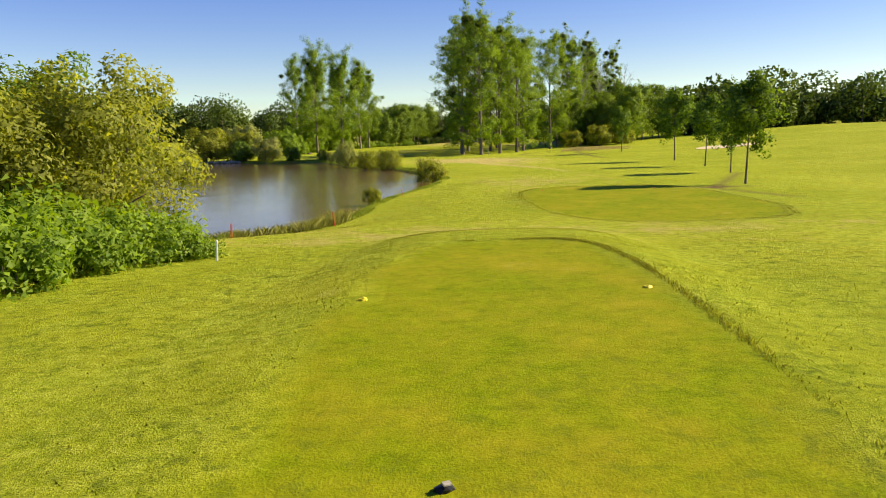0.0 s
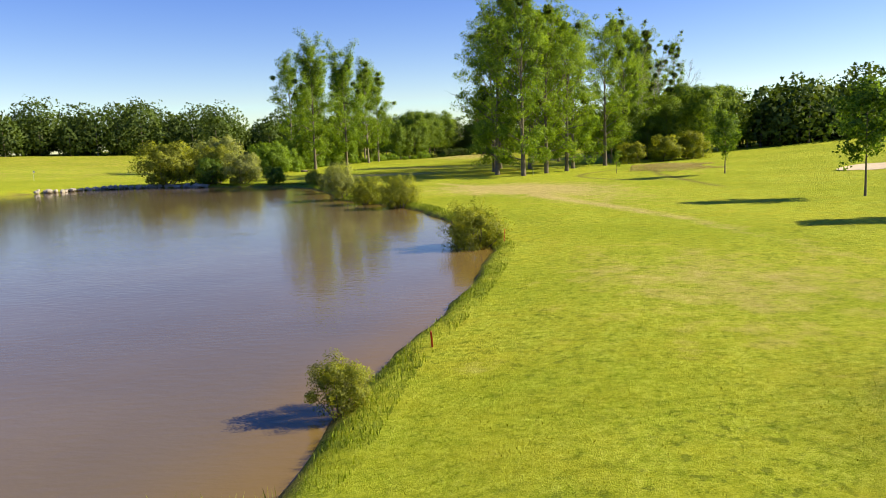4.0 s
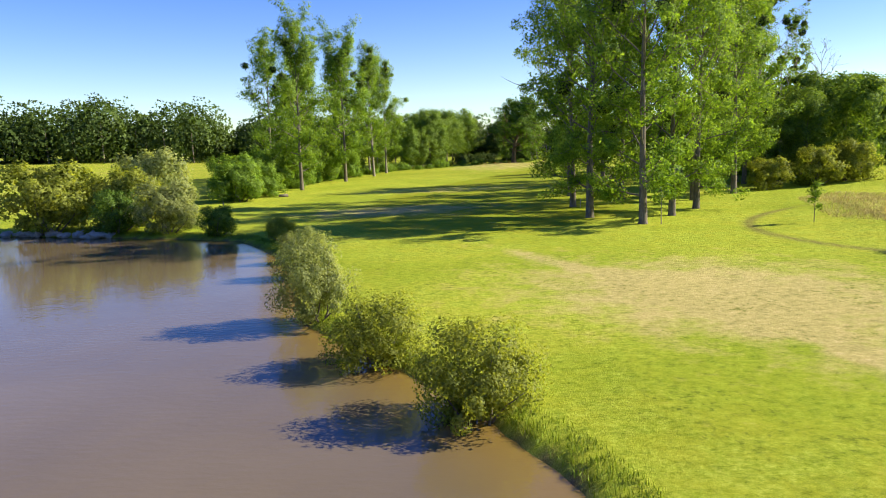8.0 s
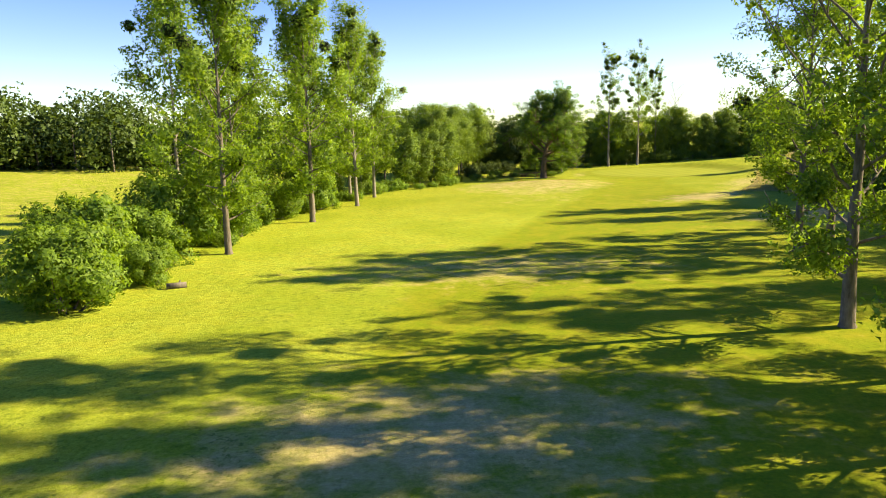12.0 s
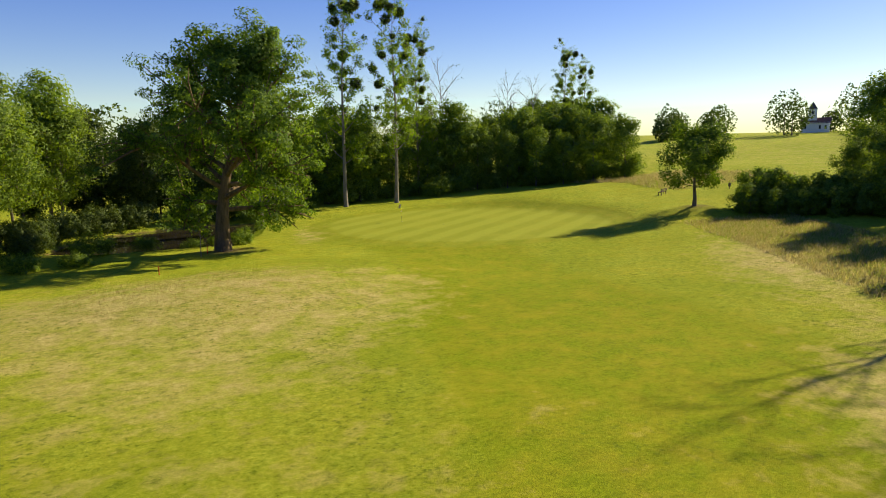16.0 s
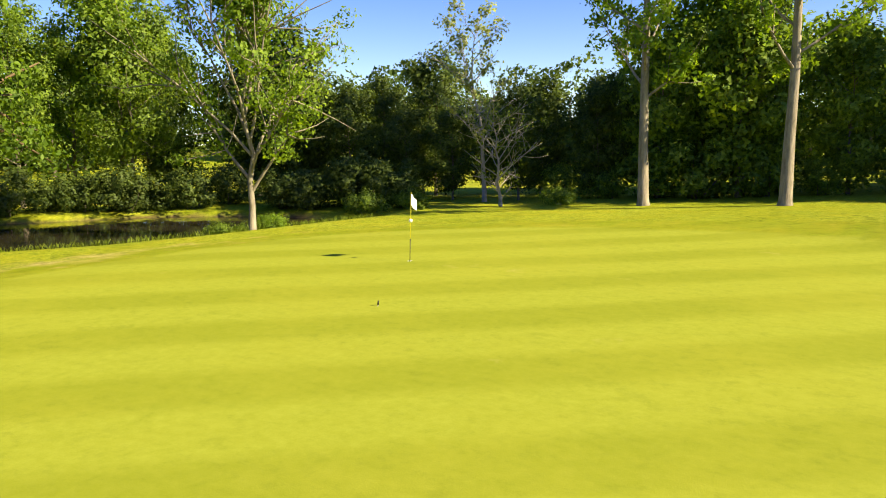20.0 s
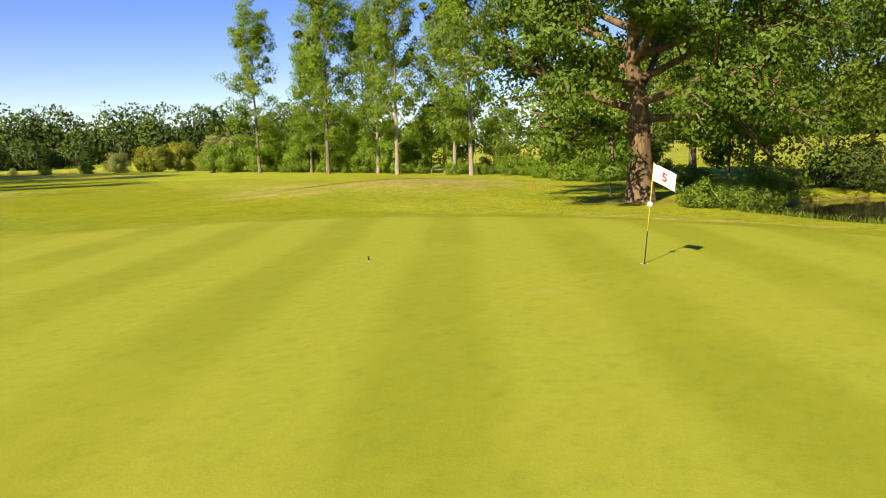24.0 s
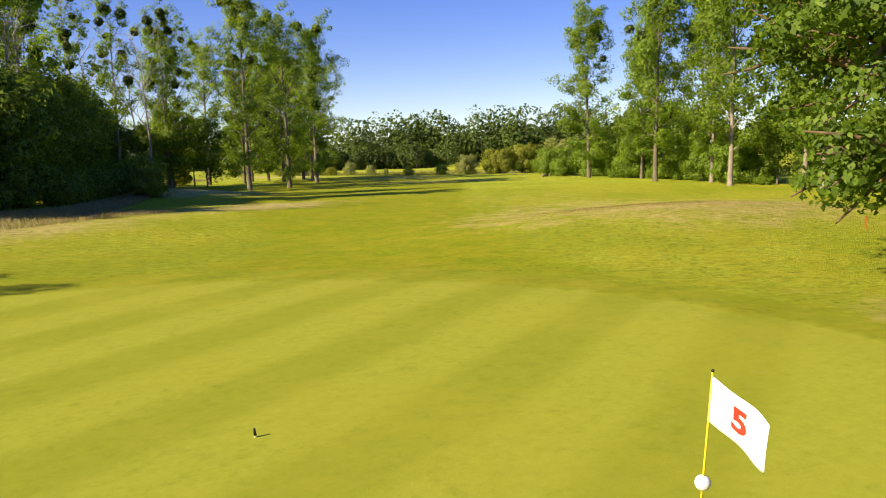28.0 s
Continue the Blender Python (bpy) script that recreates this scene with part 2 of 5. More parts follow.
def water_material(name, mud, bed, ripple):
    m, n, l, b = material(name, 0.035, 0.5)
    co = n.new("ShaderNodeTexCoord").outputs["Object"]
    silt = noise_tex(n, l, 0.05, 4, 0.6, co)
    edge = n.new("ShaderNodeAttribute")
    edge.attribute_name = "edge"
    deep = ramp(n, l, silt, [(0.35, tuple(0.75 * c for c in mud)), (0.65, mud)])
    l.new(mixed(n, l, sums(n, l, "MULTIPLY", edge.outputs["Fac"], 0.75), deep, bed), b.inputs["Base Color"])
    b.inputs["IOR"].default_value = 1.33
    mp = n.new("ShaderNodeMapping")
    mp.inputs["Scale"].default_value = (1.0, 2.2, 1)
    l.new(co, mp.inputs[0])
    f = sums(n, l, "ADD", noise_tex(n, l, 1.6, 3, 0.5, mp.outputs[0]), sums(n, l, "MULTIPLY", noise_tex(n, l, 0.25, 2, 0.5, co), 2.0))
    bumped(n, l, b, f, ripple, 0.03)
    return m


M_TURF = ground_material()
M_WATER = water_material("murky_water", (0.17, 0.128, 0.07), (0.20, 0.125, 0.018), 0.35)
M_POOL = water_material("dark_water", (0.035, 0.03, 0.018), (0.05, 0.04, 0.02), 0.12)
M_WHITE = plain("white_paint", (0.8, 0.8, 0.78), 0.5, 0.08)
M_RED = plain("red_paint", (0.62, 0.05, 0.025), 0.45, 0.2)
M_YELLOW = plain("yellow_paint", (0.75, 0.62, 0.03), 0.45, 0.12)
M_BLACK = plain("black_paint", (0.02, 0.02, 0.02), 0.5, 0.3)
M_STONE = plain("pale_stone", (0.42, 0.38, 0.31), 0.9, 0.35, 3.0, bump=0.03)
M_WOOD = plain("weathered_wood", (0.16, 0.11, 0.07), 0.85, 0.4, 5.0, bump=0.01)
M_SAND = plain("bunker_sand", (0.62, 0.50, 0.33), 0.95, 0.2, 1.5, bump=0.03)
M_FLAG = plain("flag_cloth", (0.80, 0.80, 0.80), 0.8, 0.06, 4.0)

# ---- lie of the land ----
POND = [(-14.6, 35.4), (-11.0, 36.0), (-8.6, 38.2), (-6.5, 41.3), (-5.3, 46.2), (-5.0, 51.5), (-3.8, 58.0), (-1.6, 65.3), (0.2, 73.0), (1.4, 79.0), (0.7, 86.5),
        (-0.6, 94.5), (-3.3, 105.0), (-5.6, 110.2), (-8.9, 115.0), (-13.4, 121.8), (-14.7, 129.5), (-16.5, 135.6), (-19.7, 144.0), (-25.0, 153.5),
        (-33.0, 157.0), (-40.0, 159.5), (-47.0, 162.0), (-54.0, 164.0), (-61.0, 162.3), (-68.0, 156.5), (-76.0, 148.0), (-88.0, 130.0),
        (-92.0, 105.0), (-80.0, 80.0), (-60.0, 62.0), (-40.0, 50.0), (-27.0, 42.0), (-20.0, 37.0)]
POOL = [(16.5, 317.4), (20.5, 318.2), (23.6, 322.8), (25.3, 328.0), (26.4, 333.4), (28.0, 338.8), (17.0, 338.8), (10.4, 335.6), (5.0, 328.5), (3.0, 321.0), (8.0, 318.0)]


def away(poly, x, y):
    """Signed distance to a closed outline: negative inside."""
    p = np.array(poly)
    q = np.roll(p, -1, axis=0)
    best, inside = np.full(np.shape(x), 1e9), np.zeros(np.shape(x), bool)
    for (ax, ay), (bx, by) in zip(p, q):
        dx, dy = bx - ax, by - ay
        s = np.clip(((x - ax) * dx + (y - ay) * dy) / (dx * dx + dy * dy), 0, 1)
        best = np.minimum(best, np.hypot(x - ax - s * dx, y - ay - s * dy))
        cross = (ay > y) != (by > y)
        inside ^= cross & (x < (bx - ax) * (y - ay) / (by - ay + 1e-12) + ax)
    return np.where(inside, -best, best)


def step(a, b, v):
    s = np.clip((v - a) / (b - a), 0, 1)
    return s * s * (3 - 2 * s)


def hump(x, y, cx, cy, rx, ry, turn=0.0):
    c, s = math.cos(radians(turn)), math.sin(radians(turn))
    u, v = (x - cx) * c + (y - cy) * s, -(x - cx) * s + (y - cy) * c
    return np.exp(-(u / rx) ** 2 - (v / ry) ** 2)


def oval(x, y, cx, cy, rx, ry, power=2.0):
    """1 in the middle of an oval, falling through 0 at its edge."""
    return 1 - (np.abs((x - cx) / rx) ** power + np.abs((y - cy) / ry) ** power) ** (1 / power)


def wobble(x, y, size, seed=0.0):
    return (np.sin(x / size + seed) * np.cos(y / size * 1.3 - seed * 2) + np.sin(y / size * 0.7 + 1.7 + seed) * np.cos(x / size * 0.6 + seed)) * 0.5


GREEN = (47.5, 316.0, 16.3, 16.0)
TEE_A = (0.6, 6.3, 2.75, 13.1)
TEE_B = (12.0, 44.0, 6.2, 11.0)


def tee_a(x, y):
    """The first tee lies a little askew to the line of play."""
    return oval(x - 0.1 * (y - 12), y, *TEE_A, 4.0)


def height(x, y):
    x, y = np.asarray(x, float), np.asarray(y, float)
    z = 0.55 + 2.05 * hump(x, y, -3, 2, 34, 31) + 0.06 * wobble(x, y, 9) + 0.03 * wobble(x, y, 3.1, 1)
    z = z + 4.2 * step(24, 140, x) + 3.5 * step(140, 330, x)
    z = z + 6.0 * step(50, 210, -x + 0.5 * np.maximum(0, y - 255))
    z = z + 0.5 * hump(x, y, 36, 152, 7, 20) + 0.35 * hump(x, y, 22, 62, 12, 30)
    z = z + 0.95 * hump(x, y, 14, 290, 15, 8, 14) + 0.9 * hump(x, y, 41, 228, 9, 6) + 0.9 * hump(x, y, 68.3, 300.4, 3.6, 3.6)
    z = z + 4.4 * step(130, 330, (x - 20) * 0.83 + (y - 250) * 0.557)
    z = z + 0.7 * hump(x, y, 74, 331, 22, 7) - 0.45 * hump(x, y, 42, 288, 12, 8)
    tee = step(-0.9, 0.1, tee_a(x, y))
    z = z * (1 - tee) + 2.64 * tee
    tee = step(-0.3, 0.1, oval(x, y, *TEE_B, 3.0))
    z = z * (1 - tee) + 1.08 * tee
    g = step(-0.35, 0.15, oval(x, y, *GREEN, 2.1))
    z = z * (1 - g) + (0.93 + 0.012 * (y - 320.7) * 0.3 + 0.05 * wobble(x, y, 7, 2)) * g
    for poly, deep, wide in ((POND, 1.3, 7.0), (POOL, 0.9, 2.6)):
        d = away(poly, x, y) + 0.25 * wobble(x, y, 1.4, 3)
        bank = 0.12 + 0.26 * step(0.0, 0.55, d)
        z = np.where(d > 0, bank + (z - 0.38) * step(0.3, wide, d), 0.12 - deep * step(0.0, 2.5, -d) - 0.2 * step(0, 0.3, -d))
    return z


def ground_z(x, y):
    return float(height(x, y))


def spaced(lo, hi, fine, far_lo, far_hi, grow=1.16):
    mid = list(np.arange(lo, hi + fine / 2, fine))
    down, up, s = [], [], fine
    while (down[-1] if down else lo) > far_lo:
        s *= grow
        down.append((down[-1] if down else lo) - s)
    s = fine
    while (up[-1] if up else hi) < far_hi:
        s *= grow
        up.append((up[-1] if up else hi) + s)
    return np.array(down[::-1] + mid + up)


def surface(name, verts, faces, mat, smooth=True):
    me = bpy.data.meshes.new(name)
    me.from_pydata(verts, [], faces)
    me.materials.append(mat)
    if smooth:
        me.shade_smooth()
    return me


def build_ground():
    xs, ys = spaced(-46, 74, 0.62, -2600, 2600), spaced(-4, 352, 0.62, -2600, 2600)
    gx, gy = np.meshgrid(xs, ys)
    x, y = gx.ravel(), gy.ravel()
    z = height(x, y)
    nx, ny = len(xs), len(ys)
    cell = np.arange((nx - 1) * (ny - 1))
    a = (cell // (nx - 1)) * nx + cell % (nx - 1)
    quads = np.stack([a, a + 1, a + nx + 1, a + nx], 1)
    mow = 0.10 * wobble(x, y, 5, 4)
    green = step(-0.012, 0.012, oval(x, y, *GREEN, 2.1) + 0.02 * wobble(x, y, 4))
    tee = np.maximum(step(-0.02, 0.03, tee_a(x, y)), step(-0.02, 0.03, oval(x, y, *TEE_B, 3.0)))
    apron = step(-0.02, 0.03, oval(x, y, 47.5, 316.0, 19.0, 18.6, 2.1))
    green = np.maximum(green, 0.45 * apron)
    middle = np.interp(y, [150, 200, 248, 269, 285, 292, 298, 306], [-4, 6, 22, 28, 31.7, 34, 36, 39])
    half = np.interp(y, [150, 165, 200, 248, 269, 285, 292, 298, 306], [8, 17, 19, 13.5, 9.4, 7.0, 6.2, 6.8, 9])
    strip = 0.85 * step(-1.5, 1.5, half + 5 * mow - np.abs(x - middle)) * step(146, 152, y) * step(308, 303, y)
    fairway = np.clip(np.maximum.reduce([tee, apron, strip]), 0, 1)
    knoll = 1.25 - np.hypot(((x - 12) * 0.80 + (y - 284) * 0.60) / 19, (-(x - 12) * 0.60 + (y - 284) * 0.80) / 15) + 0.08 * wobble(x, y, 3, 1)
    dry = 0.16 * step(0.20, 0.45, knoll) + 0.47 * step(-0.35, 0.75, oval(x, y, 11.5, 287, 16, 14) + 0.16 * wobble(x, y, 3.3, 2)) + 1.1 * hump(x, y, 41, 228, 12, 8) + 0.8 * hump(x, y, 34, 257, 10, 5, 30)
    track = np.abs(x - np.interp(y, [60, 85, 98, 105, 115, 128, 145], [17, 15, 12.7, 10.8, 8.6, 3.9, -4]))
    dry = dry + 0.6 * np.exp(-(track / 1.0) ** 2) * step(60, 90, y) * step(150, 132, y) + 0.45 * hump(x, y, 6, 128, 14, 9)
    dry = dry + 0.75 * hump(x, y, -12, 172, 13, 7, 10) + 0.5 * hump(x, y, -6, 205, 16, 8) + 0.3 * hump(x, y, 8, 262, 12, 9, 30)
    dry = dry + 0.3 * hump(x, y, 1, 28, 14, 4, 5) + 0.45 * hump(x, y, 9, 66, 7, 10) + 0.7 * hump(x, y, 52, 278, 14, 5, 55)
    dry = dry + 0.55 * hump(x, y, 29, 318, 2.5, 9, -18) + 0.45 * hump(x, y, 36, 150, 5, 14) + 0.3 * step(52, 80, -x) * step(165, 200, y) + 0.28 * step(70, 160, x)
    dry = dry + 0.2 * hump(x, y, 0, 30, 16, 5) + 0.35 * hump(x, y, 24, 20, 9, 14) + 0.75 * hump(x, y, 9, 121, 9, 8) + 0.4 * hump(x, y, 15, 108, 8, 12)
    dry = np.clip(dry * (1 - green), 0, 1)
    wet = np.minimum(away(POND, x, y), away(POOL, x, y)) + 0.3 * wobble(x, y, 1.4, 3)
    ditch = np.exp(-((np.hypot((x - 40) * 0.9, (y - 143)) - 18) / 0.45) ** 2) * step(33, 27, x)
    # Shadow of the tee's low step, tinted in as a faint dark line.
    lip_shade = np.exp(-((tee_a(x, y) + 0.05) / 0.07) ** 2) * step(1.2, 2.6, x) * (0.75 + 0.4 * wobble(x, y, 0.8))
    cart = np.exp(-((x - np.interp(y, [114, 125, 140, 159, 168], [29.0, 29.7, 30.4, 34.9, 38.5])) / 0.5) ** 2) * step(112, 118, y) * step(170, 164, y)
    kerb = np.exp(-((oval(x, y, *TEE_B, 3.0) + 0.03) / 0.035) ** 2) * (0.7 + 0.5 * wobble(x, y, 0.9, 1))
    soil_and_shade = np.clip(0.12 * lip_shade + 0.3 * kerb + 0.6 * cart + step(0.12, -0.15, wet) + 0.7 * ditch + 0.9 * hump(x, y, 18.5, 311.3, 2.3, 1.9) + 0.7 * hump(x, y, 68.2, 300.2, 1.8, 1.6) + hump(x, y, 20, 51, 2.2, 0.8) + 0.6 * np.exp(-((x - np.interp(y, [42, 50, 58, 68], [21.5, 19.5, 24.0, 29.5])) / 0.5) ** 2) * step(41, 44, y) * step(70, 66, y), 0, 1)
    worn = step(225, 262, y) * step(430, 380, y)
    fx, fy = x[quads].mean(1), y[quads].mean(1)
    on_green = oval(fx, fy, *GREEN, 2.1) > 0
    on_tee = [tee_a(fx, fy) > 0, oval(fx, fy, *TEE_B, 3.0) > 0]
    for name, sel, label in (("putting_green", on_green, "smooth bright green striped putting green"),
                             ("tee_ground_1", on_tee[0], "raised close-mown grass tee platform"),
                             ("tee_ground_2", on_tee[1], "low close-mown grass tee platform"),
                             ("ground", ~(on_green | on_tee[0] | on_tee[1]), "sunlit golf turf of rough, fairway and dry patches")):
        f = quads[sel]
        used, inv = np.unique(f, return_inverse=True)
        me = bpy.data.meshes.new(name)
        me.vertices.add(len(used)), me.loops.add(f.size), me.polygons.add(len(f))
        me.vertices.foreach_set("co", np.stack([x[used], y[used], z[used]], 1).astype(np.float32).ravel())
        me.loops.foreach_set("vertex_index", inv.ravel().astype(np.int32))
        me.polygons.foreach_set("loop_start", np.arange(0, f.size, 4, dtype=np.int32))
        me.update(calc_edges=True)
        me.shade_smooth()
        me.materials.append(M_TURF)
        for key, values in (("fairway", fairway), ("green", green), ("dry", dry), ("soil_and_shade", soil_and_shade), ("worn", worn)):
            at = me.attributes.new(key, "FLOAT", "POINT")
            at.data.foreach_set("value", values[used].astype(np.float32))
        tagged(new(name, me), label, "ground", kind="structure")


build_ground()


def build_water(name, poly, z, mat, label):
    """A sheet of water; its edge attribute tells how near the bank it lies, where the bed shows through."""
    p = np.array(poly)
    xs, ys = (np.arange(p[:, k].min() - 4, p[:, k].max() + 5, 1.0) for k in (0, 1))
    gx, gy = np.meshgrid(xs, ys)
    d = away(poly, gx, gy)
    nx = len(xs)
    cells = [(j * nx + i, j * nx + i + 1, (j + 1) * nx + i + 1, (j + 1) * nx + i) for j in range(len(ys) - 1) for i in range(nx - 1) if d[j:j + 2, i:i + 2].min() < 2.2]
    me = surface(name, np.stack([gx.ravel(), gy.ravel(), np.full(gx.size, z)], 1).tolist(), cells, mat)
    edge = me.attributes.new("edge", "FLOAT", "POINT")
    edge.data.foreach_set("value", step(-3.6, -0.2, d + 0.6 * wobble(gx, gy, 2.2)).ravel().astype(np.float32))
    tagged(new(name, me), label, "water", kind="structure")


build_water("water_1", POND, 0.0, M_WATER, "brown murky pond with faint ripples")
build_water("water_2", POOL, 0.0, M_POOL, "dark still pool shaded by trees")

# ---- trees and shrubs ----
rng = np.random.default_rng(5)


def part(name, me, parent, label="", m=None):
    ob = new(name, me)
    ob.parent = parent
    if m is not None:
        ob.matrix_basis = m
    return tagged(ob, label)


def holder(name, m, label, category, group="", kind=""):
    ob = new(name)
    ob.empty_display_size = 0.3
    ob.matrix_basis = m
    return tagged(ob, label, category, group, kind)


def tube(pts, radii, n=7):
    pts = np.asarray(pts, float)
    tan = np.gradient(pts, axis=0)
    tan /= np.linalg.norm(tan, axis=1)[:, None] + 1e-9
    ref = np.where(np.abs(tan[:, 2:3]) > 0.9, [[1.0, 0, 0]], [[0, 0, 1.0]])
    u = np.cross(tan, ref)
    u /= np.linalg.norm(u, axis=1)[:, None] + 1e-9
    v = np.cross(tan, u)
    ang = np.linspace(0, 2 * np.pi, n, endpoint=False)
    ring = np.cos(ang)[None, :, None] * u[:, None] + np.sin(ang)[None, :, None] * v[:, None]
    verts = (pts[:, None] + ring * np.asarray(radii)[:, None, None]).reshape(-1, 3)
    faces = [(i * n + k, i * n + (k + 1) % n, (i + 1) * n + (k + 1) % n, (i + 1) * n + k) for i in range(len(pts) - 1) for k in range(n)]
    faces.append(tuple(range((len(pts) - 1) * n, len(pts) * n)))
    return verts, faces


def joined(pieces):
    verts, faces, at = [], [], 0
    for v, f in pieces:
        verts.append(v)
        faces += [tuple(i + at for i in q) for q in f]
        at += len(v)
    return np.concatenate(verts), faces


def mesh_of(name, pieces, mat, smooth=True):
    v, f = joined(pieces)
    return surface(name, v.tolist(), f, mat, smooth)


def leaf_mesh(name, centres, size, mat, slim=0.62, droop=0.0, rs=rng, outward=None, spiky=False):
    """One folded, pointed leaf or sprig at each centre. Leaves lie across the way out of their clump, as they do towards the light."""
    c = np.asarray(centres, float)
    k = len(c)
    nrm = rs.normal(size=(k, 3)) * (0.55 if outward is not None else 1.0)
    if outward is not None:
        nrm += outward
    nrm /= np.linalg.norm(nrm, axis=1)[:, None] + 1e-9
    a = np.cross(nrm, rs.normal(size=(k, 3)))
    a /= np.linalg.norm(a, axis=1)[:, None] + 1e-9
    b = np.cross(nrm, a)
    s = size * rs.uniform(0.6, 1.35, (k, 1))
    v = np.stack([c - a * s * 0.5, c - b * s * slim * 0.5 + nrm * s * 0.14, c + a * s * 0.5, c + b * s * slim * 0.5 + nrm * s * 0.14], 1).reshape(-1, 3)
    q = 4
    if spiky:
        q, v = 3, np.stack([c - a * s * 0.5 - b * s * slim * 0.6, c + a * s * 0.6, c - a * s * 0.5 + b * s * slim * 0.6], 1).reshape(-1, 3)
    me = bpy.data.meshes.new(name)
    me.vertices.add(q * k), me.loops.add(q * k), me.polygons.add(k)
    me.vertices.foreach_set("co", v.astype(np.float32).ravel())
    me.loops.foreach_set("vertex_index", np.arange(q * k, dtype=np.int32))
    me.polygons.foreach_set("loop_start", np.arange(0, q * k, q, dtype=np.int32))
    me.update(calc_edges=True)
    me.materials.append(mat)
    if outward is not None:
        soften(me, 0.75 * outward / (np.linalg.norm(outward, axis=1)[:, None] + 1e-9) + 0.45 * nrm, q)
    return me


def soften(me, way, corners):
    """Rounds the shading of a spray of leaves or blades towards the way given for each."""
    way = way / (np.linalg.norm(way, axis=1)[:, None] + 1e-9)
    me.shade_smooth()
    me.normals_split_custom_set_from_vertices(np.repeat(way, corners, axis=0).astype(np.float32))


def facing(spots, puff):
    """The way out at each leaf: out of its clump, out of the crown, and up."""
    mid = spots.mean(0)
    away_from = (spots - mid) / (np.linalg.norm(spots - mid, axis=1)[:, None] + 0.3)
    near = puff / (np.linalg.norm(puff, axis=1)[:, None] + 1e-9)
    return 0.7 * near + 0.6 * away_from + np.array([[0, 0, 0.35]])


def blade_mesh(name, roots, tall, wide, mat, lean=0.35, rs=rng):
    """Grass: one bent three-cornered blade at each root."""
    r = np.asarray(roots, float)
    k = len(r)
    az, h = rs.uniform(0, 2 * np.pi, k), tall * rs.uniform(0.45, 1.25, k)
    d = np.stack([np.cos(az), np.sin(az), 0 * az], 1)
    side = np.stack([-np.sin(az), np.cos(az), 0 * az], 1) * (wide * rs.uniform(0.6, 1.3, (k, 1)))
    bend = d * (h * lean * rs.uniform(0.2, 1.6, k))[:, None]
    up = np.array([[0, 0, 1.0]]) * h[:, None]
    v = np.stack([r - side, r + side, r + 0.55 * up + 0.35 * bend + side * 0.7, r + up + bend, r + 0.55 * up + 0.35 * bend - side * 0.7], 1).reshape(-1, 3)
    me = bpy.data.meshes.new(name)
    me.vertices.add(5 * k), me.loops.add(5 * k), me.polygons.add(k)
    me.vertices.foreach_set("co", v.astype(np.float32).ravel())
    me.loops.foreach_set("vertex_index", np.arange(5 * k, dtype=np.int32))
    me.polygons.foreach_set("loop_start", np.arange(0, 5 * k, 5, dtype=np.int32))
    me.update(calc_edges=True)
    me.materials.append(mat)
    soften(me, rs.normal(size=(k, 3)) * 0.35 + [[0, 0, 1.0]], 5)
    return me


def curve(start, way, length, lift, n=5, wild=0.06, rs=rng):
    """A limb: it sets off along way and bends up (or down) by lift."""
    pts, p, d = [np.array(start, float)], np.array(start, float), np.array(way, float)
    for _ in range(n - 1):
        p = p + d * length / (n - 1)
        d = d + np.array([0, 0, lift / (n - 1)]) + rs.normal(size=3) * wild
        d /= np.linalg.norm(d)
        pts.append(p)
    return np.array(pts)


